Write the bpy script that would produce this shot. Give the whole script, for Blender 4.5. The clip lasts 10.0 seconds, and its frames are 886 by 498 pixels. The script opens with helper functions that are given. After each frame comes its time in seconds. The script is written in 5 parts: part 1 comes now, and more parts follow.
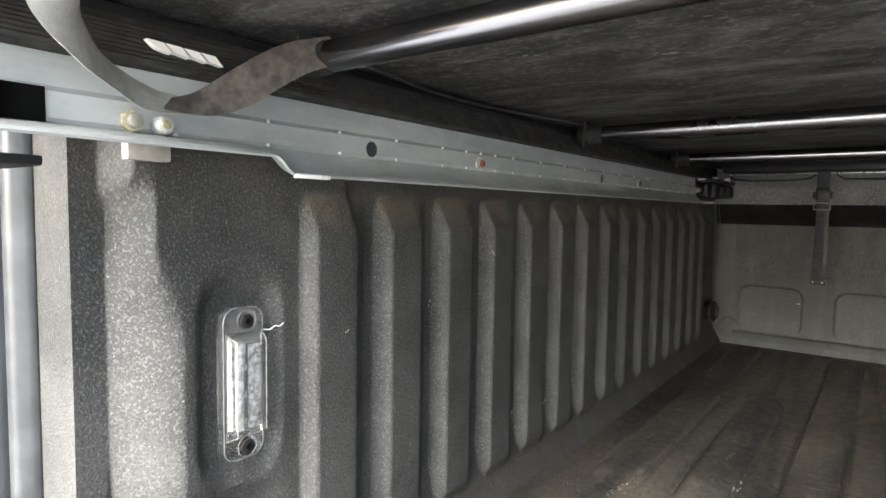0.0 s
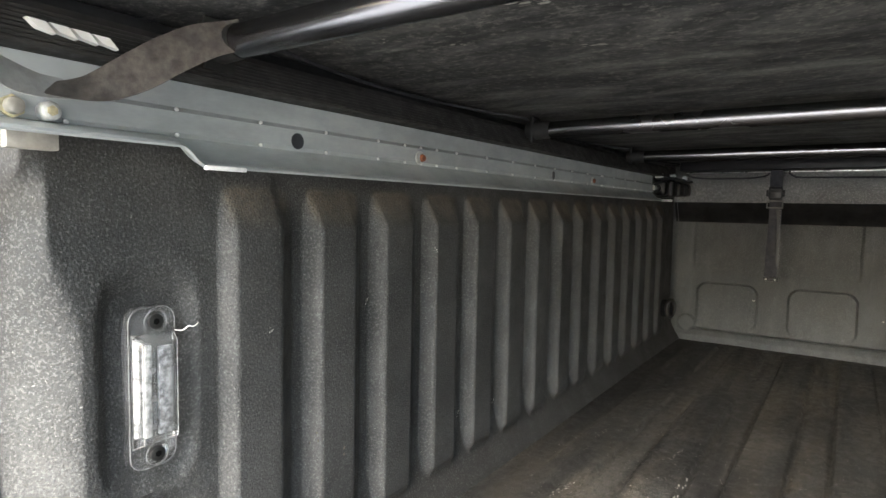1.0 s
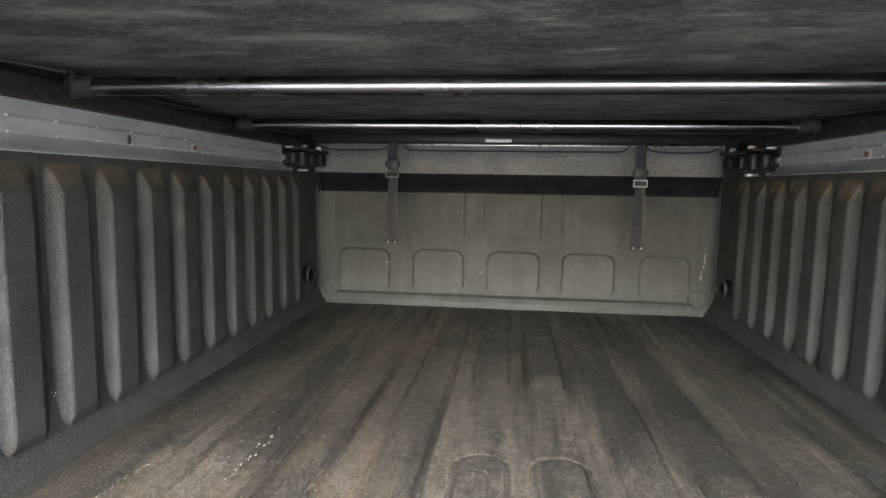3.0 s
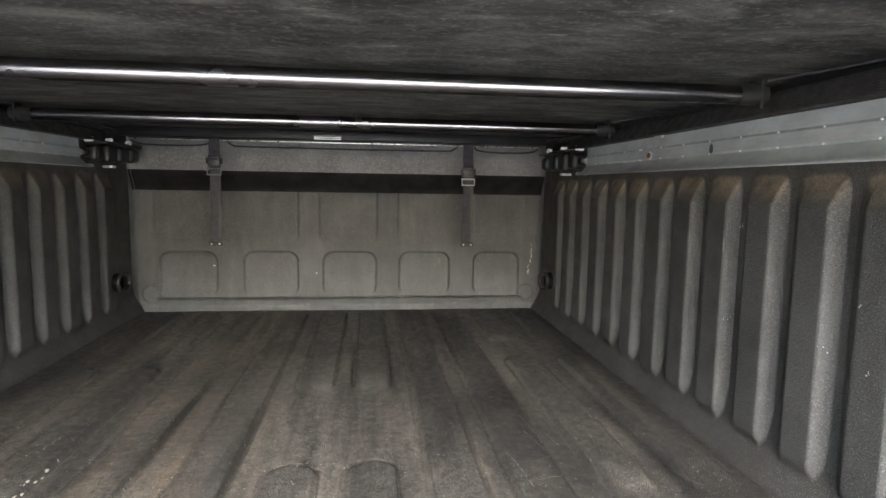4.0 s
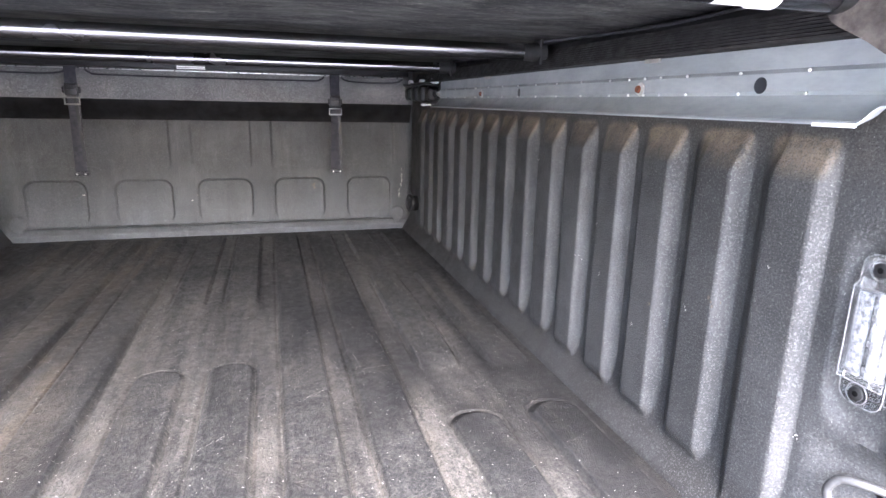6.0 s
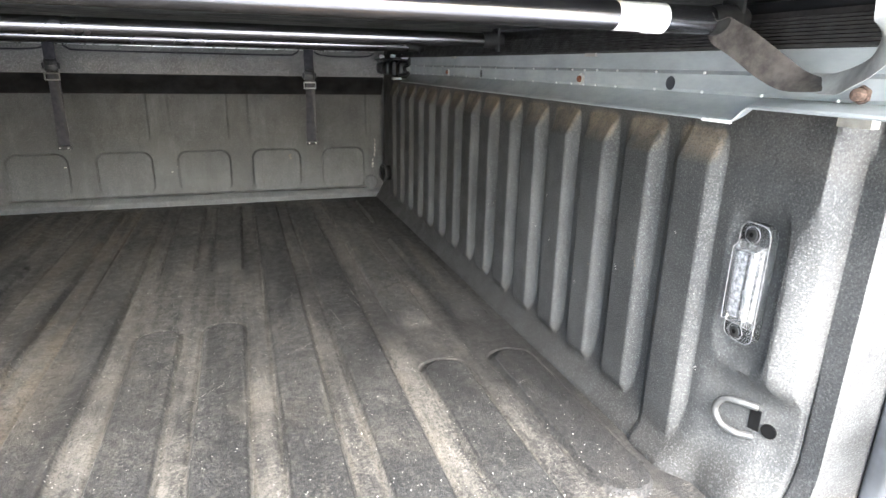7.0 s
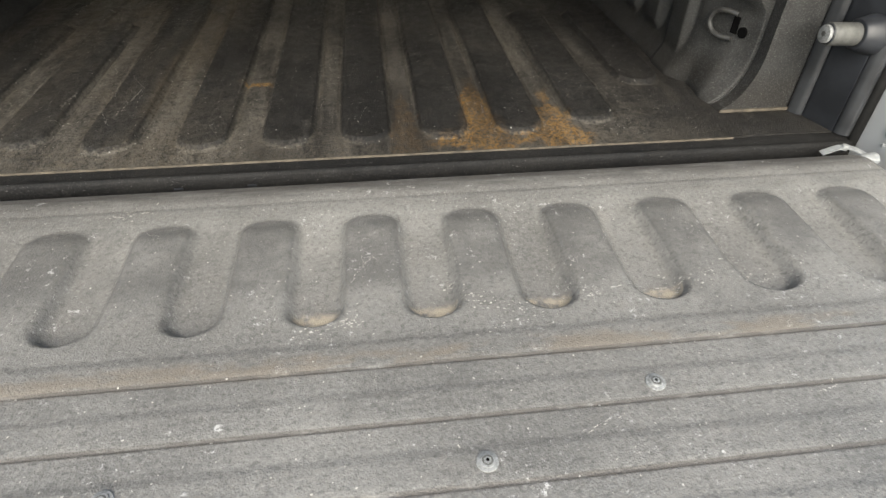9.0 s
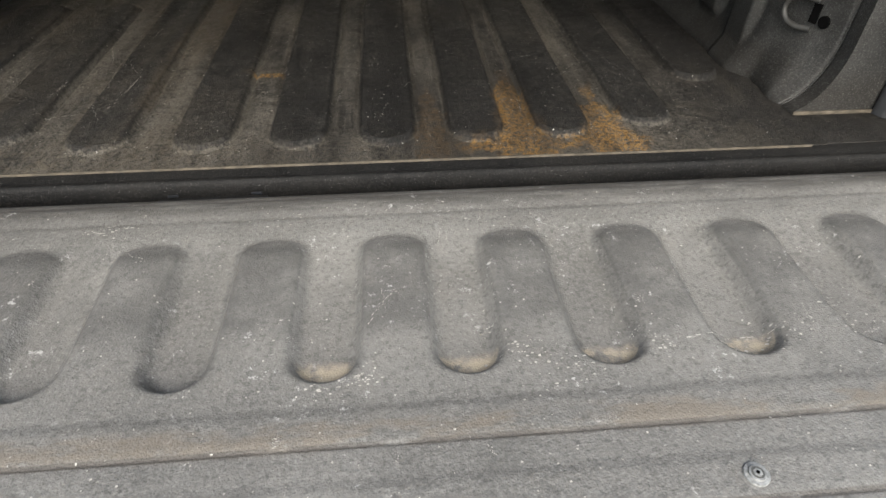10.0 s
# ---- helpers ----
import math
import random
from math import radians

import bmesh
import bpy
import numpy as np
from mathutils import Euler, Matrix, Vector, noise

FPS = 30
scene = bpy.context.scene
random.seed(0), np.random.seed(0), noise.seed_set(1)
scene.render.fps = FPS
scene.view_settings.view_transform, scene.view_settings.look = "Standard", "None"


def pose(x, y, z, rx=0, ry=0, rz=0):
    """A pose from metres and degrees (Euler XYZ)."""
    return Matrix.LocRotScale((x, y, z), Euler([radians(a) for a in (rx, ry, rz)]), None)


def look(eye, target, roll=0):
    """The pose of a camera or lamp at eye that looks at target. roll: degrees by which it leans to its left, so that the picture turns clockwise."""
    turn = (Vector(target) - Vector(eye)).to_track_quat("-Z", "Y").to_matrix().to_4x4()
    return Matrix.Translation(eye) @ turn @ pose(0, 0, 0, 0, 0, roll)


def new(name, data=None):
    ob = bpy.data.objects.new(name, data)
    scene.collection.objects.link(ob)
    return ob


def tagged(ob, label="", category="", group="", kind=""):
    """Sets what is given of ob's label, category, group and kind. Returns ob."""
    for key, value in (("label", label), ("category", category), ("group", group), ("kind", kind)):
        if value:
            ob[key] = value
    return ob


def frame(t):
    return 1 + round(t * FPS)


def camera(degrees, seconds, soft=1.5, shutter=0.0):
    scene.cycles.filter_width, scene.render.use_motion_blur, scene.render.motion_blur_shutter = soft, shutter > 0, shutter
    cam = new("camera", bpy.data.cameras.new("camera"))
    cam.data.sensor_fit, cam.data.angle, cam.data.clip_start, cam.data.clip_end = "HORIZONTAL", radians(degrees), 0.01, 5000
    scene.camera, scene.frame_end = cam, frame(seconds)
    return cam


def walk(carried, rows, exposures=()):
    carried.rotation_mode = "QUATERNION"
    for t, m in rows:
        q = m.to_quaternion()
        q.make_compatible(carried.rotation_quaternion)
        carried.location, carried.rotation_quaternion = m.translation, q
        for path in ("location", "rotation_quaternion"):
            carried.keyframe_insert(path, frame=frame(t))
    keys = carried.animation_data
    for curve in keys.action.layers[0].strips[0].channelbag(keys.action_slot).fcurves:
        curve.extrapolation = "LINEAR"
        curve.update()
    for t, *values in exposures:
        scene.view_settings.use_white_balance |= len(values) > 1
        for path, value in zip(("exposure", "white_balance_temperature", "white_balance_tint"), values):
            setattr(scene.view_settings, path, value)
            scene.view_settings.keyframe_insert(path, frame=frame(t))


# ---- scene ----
cam = camera(74.5, 10.0)
PATH = [
    (0, (-0.211, -0.118, 0.418), (-1.422, 1.468, 0.281), 0.9),
    (0.5, (-0.205, -0.101, 0.414), (-1.411, 1.49, 0.283), 0.9),
    (1, (-0.187, -0.076, 0.416), (-1.326, 1.562, 0.273), 1.1),
    (1.5, (-0.136, -0.043, 0.411), (-1.075, 1.714, 0.227), 1.0),
    (2, (-0.074, -0.032, 0.412), (-0.77, 1.831, 0.2), 1.0),
    (2.5, (-0.05, -0.013, 0.413), (-0.507, 1.922, 0.196), 0.9),
    (3, (0.005, -0.001, 0.41), (-0.225, 1.974, 0.192), 0.9),
    (3.2, (0.028, 0.005, 0.412), (-0.089, 1.989, 0.192), 0.9),
    (4.3, (0.1, 0.019, 0.41), (0.434, 1.979, 0.196), 0.9),
    (4.5, (0.112, 0.013, 0.411), (0.494, 1.965, 0.197), 0.9),
    (5, (0.159, -0.017, 0.408), (0.638, 1.913, 0.194), 1.1),
    (5.5, (0.181, -0.081, 0.428), (0.699, 1.818, 0.074), 1.2),
    (6, (0.171, -0.159, 0.455), (0.721, 1.702, -0.03), 1.2),
    (6.2, (0.175, -0.188, 0.474), (0.744, 1.655, -0.054), 1.2),
    (7.3, (0.116, -0.324, 0.493), (0.742, 1.459, -0.162), 1.5),
    (7.5, (0.098, -0.373, 0.484), (0.672, 1.4, -0.24), 1.6),
    (8, (0.099, -0.517, 0.444), (0.489, 1.179, -0.542), 1.3),
    (8.5, (0.113, -0.649, 0.43), (0.374, 0.913, -0.791), 1.1),
    (9, (0.102, -0.717, 0.424), (0.304, 0.806, -0.856), 1.0),
    (9.5, (0.096, -0.704, 0.414), (0.253, 0.802, -0.893), 0.9),
    (10, (0.096, -0.608, 0.386), (0.244, 0.893, -0.927), 0.9),
]
# The phone opens up inside the dark bed and closes down over the daylit tailgate.
EXPOSURES = [
    (0.0, 4.6, 6700, 8), (0.5, 4.33, 6700, 8), (1.0, 4.48, 6700, 8), (1.5, 4.63, 6800, 9), (2.5, 5.1, 6650, 11), (5.0, 5.3, 6600, 10), (5.6, 5.55, 6500, 9), (6.0, 5.64, 5850, 20), (6.2, 5.75, 5700, 20), (6.7, 5.5, 6000, 12),
    (7.3, 4.95, 6400, 9), (8.0, 3.4, 7000, 8), (8.5, 2.55, 7100, 7), (9.0, 1.97, 7000, 7), (9.5, 1.92, 7000, 7), (10.0, 1.82, 6900, 8),
]
walk(cam, [(t, look(eye, target, roll)) for t, eye, target, roll in PATH], EXPOSURES)

# ---- daylight: a bright overcast sky, entering through the open tailgate ----
SUN_EL, SUN_ROT = 39.0, 182.0
world = bpy.data.worlds.new("sky")
scene.world = world
world.use_nodes = True
wt = world.node_tree
sky = wt.nodes.new("ShaderNodeTexSky")
sky.sky_type = "NISHITA"
sky.sun_disc = False
sky.sun_elevation, sky.sun_rotation = radians(SUN_EL), radians(SUN_ROT)
sky.air_density, sky.dust_density, sky.ozone_density = 1.0, 2.0, 1.0
wt.links.new(sky.outputs[0], wt.nodes["Background"].inputs[0])
wt.nodes["Background"].inputs[1].default_value = 0.07
sun = new("sun", bpy.data.lights.new("sun", "SUN"))
sun.data.energy, sun.data.angle, sun.data.color = 1.63, radians(60), (1.0, 0.985, 0.96)
to_sun = Vector((math.sin(radians(SUN_ROT)) * math.cos(radians(SUN_EL)), math.cos(radians(SUN_ROT)) * math.cos(radians(SUN_EL)), math.sin(radians(SUN_EL))))
sun.matrix_world = look(to_sun * 10, (0, 0, 0))


# ---- materials ----
class Mat:
    """A node material: small helpers that return sockets."""

    def __init__(self, name, rough=0.6, metal=0.0, spec=0.5):
        self.m = bpy.data.materials.new(name)
        self.m.use_nodes = True
        self.t = self.m.node_tree
        self.b = self.t.nodes["Principled BSDF"]
        self.b.inputs["Roughness"].default_value = rough
        self.b.inputs["Metallic"].default_value = metal
        self.b.inputs["Specular IOR Level"].default_value = spec
        self.geo = self.t.nodes.new("ShaderNodeNewGeometry")
        self.pos = self.geo.outputs["Position"]

    def put(self, socket, value):
        if hasattr(value, "is_linked"):
            self.t.links.new(value, socket)
        else:
            socket.default_value = value

    def scaled(self, s, vec=None):
        n = self.t.nodes.new("ShaderNodeMapping")
        self.put(n.inputs[0], vec or self.pos)
        n.inputs["Scale"].default_value = s
        return n.outputs[0]

    def noise(self, scale, detail=4.0, rough=0.6, stretch=(1, 1, 1), vec=None, distort=0.0):
        n = self.t.nodes.new("ShaderNodeTexNoise")
        self.put(n.inputs["Vector"], self.scaled(stretch, vec))
        n.inputs["Scale"].default_value, n.inputs["Detail"].default_value = scale, detail
        n.inputs["Roughness"].default_value, n.inputs["Distortion"].default_value = rough, distort
        return n.outputs["Fac"]

    def cells(self, scale, stretch=(1, 1, 1), feature="F1"):
        n = self.t.nodes.new("ShaderNodeTexVoronoi")
        n.feature = feature
        self.put(n.inputs["Vector"], self.scaled(stretch))
        n.inputs["Scale"].default_value = scale
        return n.outputs["Distance"]

    def ramp(self, value, a, b, lo=0.0, hi=1.0):
        n = self.t.nodes.new("ShaderNodeMapRange")
        n.interpolation_type = "SMOOTHSTEP"
        self.put(n.inputs[0], value)
        for k, v in zip((1, 2, 3, 4), (a, b, lo, hi)):
            self.put(n.inputs[k], v)
        return n.outputs[0]

    def math(self, op, a, b=0.0, clamp=False):
        n = self.t.nodes.new("ShaderNodeMath")
        n.operation, n.use_clamp = op, clamp
        self.put(n.inputs[0], a)
        self.put(n.inputs[1], b)
        return n.outputs[0]

    def xyz(self, vec=None):
        n = self.t.nodes.new("ShaderNodeSeparateXYZ")
        self.put(n.inputs[0], vec or self.pos)
        return n.outputs

    def mix(self, fac, a, b):
        n = self.t.nodes.new("ShaderNodeMix")
        n.data_type = "RGBA"
        self.put(n.inputs[0], fac)
        for k, c in ((6, a), (7, b)):
            self.put(n.inputs[k], c if hasattr(c, "is_linked") else (*c, 1.0))
        return n.outputs[2]

    def colour(self, c):
        self.put(self.b.inputs["Base Color"], c if hasattr(c, "is_linked") else (*c, 1.0))
        return self

    def rough(self, r):
        self.put(self.b.inputs["Roughness"], r)
        return self

    def bump(self, *layers):
        """Layers of (height, strength, distance in metres)."""
        normal = None
        for height, strength, distance in layers:
            n = self.t.nodes.new("ShaderNodeBump")
            self.put(n.inputs["Height"], height)
            n.inputs["Strength"].default_value, n.inputs["Distance"].default_value = strength, distance
            if normal:
                self.t.links.new(normal, n.inputs["Normal"])
            normal = n.outputs[0]
        self.t.links.new(normal, self.b.inputs["Normal"])
        return self


def liner(name, dark, light, dusty=0.0, dust=(0.17, 0.135, 0.095), spec=0.35, drips=0.0):
    """Sprayed-on bed liner: charcoal with a pebbled grain, smeared stains and dust on its ledges."""
    k = Mat(name, 0.6, 0.0, spec)
    big, mid = k.noise(5.0, 5, 0.65, distort=0.6), k.noise(38, 4, 0.7)
    c = k.mix(k.ramp(big, 0.35, 0.7), dark, light)
    c = k.mix(k.math("MULTIPLY", k.ramp(mid, 0.55, 0.78), 0.35), c, tuple(1.7 * v for v in light))
    if drips:
        run = k.noise(30, 4, 0.7, (1, 1, 0.12))
        c = k.mix(k.math("MULTIPLY", k.ramp(run, 0.42, 0.62), drips), c, tuple(0.6 * v for v in dark))
        c = k.mix(k.math("MULTIPLY", k.ramp(run, 0.42, 0.30), drips), c, tuple(1.5 * v for v in light))
    if dusty:
        up = k.ramp(k.xyz(k.geo.outputs["Normal"])[2], 0.06, 0.3)
        high = k.ramp(k.xyz()[2], 0.385, 0.42)
        patch = k.math("MULTIPLY", k.math("MULTIPLY", k.math("ADD", k.math("MULTIPLY", up, 0.9), 0.1), high), k.ramp(k.noise(24, 5, 0.7), 0.25, 0.6))
        c = k.mix(k.math("MULTIPLY", patch, dusty), c, dust)
    # lower wall mixed unevenly to a darker brown towards its foot
    if dusty:
        toe = k.math("MULTIPLY", k.ramp(k.xyz()[2], 0.07, 0.03), k.ramp(k.noise(18, 5, 0.7), 0.2, 0.55))
        c = k.mix(k.math("MULTIPLY", toe, 0.75), c, (0.020, 0.0180, 0.0155))
    c = k.mix(k.math("MULTIPLY", k.ramp(k.noise(400, 2, 0.6), 0.52, 0.63), 0.42), c, tuple(2.5 * v for v in light))
    c = k.mix(k.math("MULTIPLY", k.ramp(k.noise(440, 2, 0.6), 0.51, 0.61), 0.42), c, tuple(0.4 * v for v in dark))
    # sparse pale specks paint the glints of the grain
    c = k.mix(k.ramp(k.noise(470, 2), 0.67, 0.74), c, (0.13, 0.127, 0.12))
    k.colour(c).rough(k.ramp(k.noise(20, 4), 0.3, 0.7, 0.55, 0.75))
    k.bump((k.noise(430, 2, 0.6), 0.7, 0.0012))
    return k.m


def plain(name, colour, rough=0.5, metal=0.0, vary=0.25, scale=40.0, grain=0.0, grain_scale=500.0, spec=0.5):
    """One surface with uneven colour and gloss and an optional fine grain."""
    k = Mat(name, rough, metal, spec)
    k.colour(k.mix(k.ramp(k.noise(scale, 5, 0.65), 0.3, 0.72), tuple(v * (1 - vary) for v in colour), tuple(min(1.0, v * (1 + vary)) for v in colour)))
    k.rough(k.ramp(k.noise(scale * 1.7, 4), 0.3, 0.7, max(0.03, rough * 0.8), min(1.0, rough * 1.2)))
    if grain:
        k.bump((k.noise(grain_scale, 3), grain, 0.0008))
    return k.m


wall_liner = liner("bedside_liner", (0.0190, 0.0192, 0.0187), (0.0400, 0.0400, 0.0386), 0.85)
wall_liner_left = liner("cleaner_bedside_liner", (0.0190, 0.0192, 0.0187), (0.0400, 0.0400, 0.0386), 0.42)
head_liner = liner("headboard_liner", (0.039, 0.0402, 0.0390), (0.057, 0.0585, 0.057), drips=0.38)
# lighter copy of the headboard liner: the top rail's extra light is in the colour
lit_top_liner = liner("lit_top_rail_liner", (0.100, 0.100, 0.097), (0.15, 0.15, 0.144))
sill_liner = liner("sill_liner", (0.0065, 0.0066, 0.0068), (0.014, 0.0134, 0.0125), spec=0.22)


def floor_material():
    """Bed floor: the same liner, dusty in its low channels, streaked along its length, with spilt ochre grit by the sill."""
    k = Mat("floor_liner", 0.6, 0.0, 0.22)
    x, y, z = k.xyz()
    streak = k.noise(9.0, 5, 0.65, (3.2, 0.35, 1))
    blot = k.noise(5.5, 6, 0.68, distort=0.8)
    fine = k.noise(60, 4, 0.7)
    # base lighter towards the headboard: dust and missing light both in the colour
    c = k.mix(k.ramp(blot, 0.35, 0.68), k.mix(k.ramp(y, 0.3, 1.0), (0.012, 0.0118, 0.0115), (0.024, 0.0230, 0.0215)), k.mix(k.ramp(y, 0.3, 1.0), (0.024, 0.0232, 0.022), (0.050, 0.0472, 0.0415)))
    clean = k.ramp(x, 0.60, 0.38, 0.2, 1.0)
    c = k.mix(k.math("MULTIPLY", k.ramp(k.noise(200, 4, 0.75), 0.47, 0.60), k.ramp(y, 0.2, 0.8, 0.35, 0.7)), c, (0.048, 0.045, 0.041))
    zw = k.math("ADD", z, k.math("MULTIPLY", k.math("SUBTRACT", k.noise(34, 6, 0.75, (1, 0.45, 1)), 0.5), k.ramp(y, 0.15, 0.6, 0.005, 0.012)))
    ridge = k.ramp(zw, 0.0012, -0.0034)
    deep = k.ramp(y, 0.25, 0.75, 0.25, 1.0)
    dusty = k.math("MAXIMUM", ridge, deep)
    worn = k.math("MULTIPLY", k.math("MULTIPLY", ridge, k.ramp(streak, 0.36, 0.60)), k.math("MULTIPLY", k.ramp(y, 0.05, 0.35, 0.8, 1.0), clean))
    c = k.mix(k.math("MULTIPLY", worn, 0.85), c, k.mix(k.ramp(y, 0.75, 0.2), (0.100, 0.090, 0.076), (0.150, 0.136, 0.116)))
    c = k.mix(k.math("MULTIPLY", k.ramp(fine, 0.56, 0.74), k.math("MULTIPLY", clean, 0.3)), c, (0.060, 0.055, 0.048))
    patch = k.math("MULTIPLY", k.math("MULTIPLY", ridge, k.ramp(k.noise(26, 6, 0.75, (1, 0.5, 1)), 0.44, 0.6)), k.ramp(y, 0.95, 0.45))
    c = k.mix(k.math("MULTIPLY", patch, k.math("MULTIPLY", clean, 0.45)), c, (0.080, 0.072, 0.060))
    # damp dark blots beside one channel
    def blot_at(bx, by, rx, ry):
        dx, dy = k.math("DIVIDE", k.math("SUBTRACT", x, bx), rx), k.math("DIVIDE", k.math("SUBTRACT", y, by), ry)
        d = k.math("ADD", k.math("MULTIPLY", dx, dx), k.math("MULTIPLY", dy, dy))
        return k.ramp(k.math("ADD", d, k.math("MULTIPLY", k.math("SUBTRACT", k.noise(40, 4, 0.7), 0.5), 2.2)), 1.15, 0.85)

    damp = k.math("MAXIMUM", k.math("MAXIMUM", blot_at(0.575, 0.545, 0.036, 0.050), blot_at(0.535, 0.634, 0.034, 0.014)), k.math("MAXIMUM", blot_at(0.53, 0.50, 0.016, 0.018), blot_at(0.615, 0.45, 0.05, 0.035)))
    c = k.mix(k.math("MULTIPLY", damp, 0.8), c, (0.014, 0.013, 0.012))
    c = k.mix(k.math("MULTIPLY", blot_at(0.60, 0.24, 0.11, 0.19), 0.6), c, (0.020, 0.018, 0.0165))
    # lit pad ends painted pale, and a dark tide line near the rear
    lit_ends = k.math("MAXIMUM", k.math("MAXIMUM", blot_at(0.445, 0.742, 0.04, 0.016), blot_at(0.565, 0.742, 0.035, 0.012)), k.math("MAXIMUM", blot_at(0.085, 1.165, 0.045, 0.014), blot_at(-0.035, 1.165, 0.05, 0.014)))
    lit_ends = k.math("MAXIMUM", lit_ends, k.math("MAXIMUM", blot_at(-0.42, 0.72, 0.04, 0.03), blot_at(-0.50, 0.72, 0.06, 0.05)))
    c = k.mix(k.math("MULTIPLY", lit_ends, 0.2), c, (0.11, 0.103, 0.09))
    tide = k.math("MULTIPLY", k.ramp(k.math("ABSOLUTE", k.math("SUBTRACT", k.math("ADD", y, k.math("MULTIPLY", k.noise(6, 3), 0.03)), 0.185)), 0.007, 0.002), k.ramp(x, 0.12, 0.05))
    c = k.mix(k.math("MULTIPLY", tide, 0.5), c, (0.018, 0.017, 0.016))
    # brown wooden smear along one ridge
    smear = k.math("MULTIPLY", k.ramp(k.math("ABSOLUTE", k.math("ADD", x, 0.222)), 0.045, 0.026), k.ramp(k.noise(7, 4, 0.7, (2, 0.5, 1)), 0.42, 0.6))
    c = k.mix(k.math("MULTIPLY", smear, k.ramp(y, 0.25, 0.65, 0.35, 0.95)), c, (0.098, 0.076, 0.050))
    c = k.mix(k.math("MULTIPLY", k.ramp(k.noise(240, 4, 0.75), 0.50, 0.62), 0.55), c, (0.012, 0.0115, 0.011))
    specks = k.math("MULTIPLY", k.math("MULTIPLY", k.ramp(k.noise(190, 3, 0.7), 0.565, 0.595), k.math("ADD", k.math("MULTIPLY", ridge, 0.65), 0.35)), k.ramp(k.noise(14, 4, 0.7), 0.36, 0.6))
    c = k.mix(k.math("MULTIPLY", specks, k.math("MULTIPLY", k.ramp(x, 0.60, 0.38, 0.5, 1.0), k.ramp(y, 1.0, 0.2, 0.25, 0.9))), c, (0.160, 0.147, 0.124))
    # dry grit along the rear edge
    wob = k.math("MULTIPLY", k.math("SUBTRACT", k.noise(22, 5, 0.7), 0.5), 0.10)
    grit = k.math("MULTIPLY", k.math("MULTIPLY", k.ramp(k.math("ADD", y, wob), 0.13, 0.03), k.math("ADD", k.math("MULTIPLY", ridge, 0.8), 0.2)), k.ramp(k.noise(150, 4, 0.8), 0.48, 0.58))
    c = k.mix(k.math("MULTIPLY", grit, k.math("MULTIPLY", clean, 0.55)), c, (0.13, 0.108, 0.078))
    # ochre spill: two fingers on the ridges and a crust round the ends of the channels
    yw = k.math("ADD", y, wob)

    def finger(cx, half, top):
        w = k.math("ADD", k.math("ABSOLUTE", k.math("SUBTRACT", x, cx)), k.math("MULTIPLY", wob, 0.5))
        wide = k.ramp(yw, top, 0.02, half * 0.35, half * 1.25)
        return k.math("MULTIPLY", k.ramp(w, wide, k.math("MULTIPLY", wide, 0.6)), k.ramp(yw, top, top - 0.05))

    crust = k.math("MULTIPLY", k.ramp(k.math("ABSOLUTE", k.math("SUBTRACT", yw, 0.036)), 0.017, 0.005), k.ramp(k.math("ABSOLUTE", k.math("SUBTRACT", x, 0.300)), 0.15, 0.11))
    ochre = k.math("MAXIMUM", k.math("MAXIMUM", finger(0.264, 0.036, 0.27), finger(0.383, 0.034, 0.21)), k.math("MAXIMUM", crust, k.math("MULTIPLY", finger(0.147, 0.024, 0.24), 0.35)))
    ochre = k.math("MAXIMUM", ochre, k.math("MULTIPLY", k.ramp(k.math("ABSOLUTE", k.math("ADD", x, 0.095)), 0.04, 0.015), k.ramp(k.math("ABSOLUTE", k.math("SUBTRACT", y, 0.262)), 0.010, 0.004)))
    speck = k.math("MULTIPLY", k.ramp(k.noise(190, 4, 0.8), 0.42, 0.54), k.ramp(k.noise(26, 6, 0.8), 0.34, 0.48))
    ochre = k.math("MULTIPLY", ochre, k.math("ADD", k.math("MULTIPLY", ridge, 0.85), 0.15))
    c = k.mix(k.math("MULTIPLY", ochre, speck), c, k.mix(k.noise(130, 3), (0.25, 0.127, 0.031), (0.39, 0.228, 0.072)))
    tread = k.noise(7.5, 6, 0.72, (1.3, 0.8, 1), distort=0.7)
    c = k.mix(k.math("MULTIPLY", k.ramp(tread, 0.52, 0.64, 0.0, 0.65), dusty), c, (0.090, 0.079, 0.063))
    tan_side = k.math("MULTIPLY", k.ramp(x, 0.05, -0.30), k.ramp(k.noise(6.5, 6, 0.7, (2.2, 0.4, 1)), 0.42, 0.62))
    c = k.mix(k.math("MULTIPLY", tan_side, k.ramp(y, 0.3, 0.7, 0.15, 0.6)), c, (0.095, 0.076, 0.053))
    scum = k.noise(46, 6, 0.78, (1, 0.6, 1), distort=0.4)
    c = k.mix(k.math("MULTIPLY", k.ramp(scum, 0.55, 0.66, 0.0, 0.6), dusty), c, (0.105, 0.096, 0.080))
    c = k.mix(k.ramp(scum, 0.45, 0.34, 0.0, 0.7), c, (0.008, 0.008, 0.008))
    mid = k.noise(125, 5, 0.8)
    c = k.mix(k.math("MULTIPLY", k.ramp(mid, 0.52, 0.62, 0.0, 0.55), dusty), c, (0.098, 0.089, 0.075))
    c = k.mix(k.ramp(mid, 0.48, 0.38, 0.0, 0.6), c, (0.008, 0.008, 0.0078))
    pep = k.noise(300, 3, 0.75)
    c = k.mix(k.math("MULTIPLY", k.ramp(pep, 0.53, 0.66, 0.0, 0.7), k.math("ADD", k.math("MULTIPLY", dusty, 0.7), 0.3)), c, (0.105, 0.097, 0.085))
    c = k.mix(k.ramp(pep, 0.48, 0.36, 0.0, 0.7), c, (0.005, 0.005, 0.005))
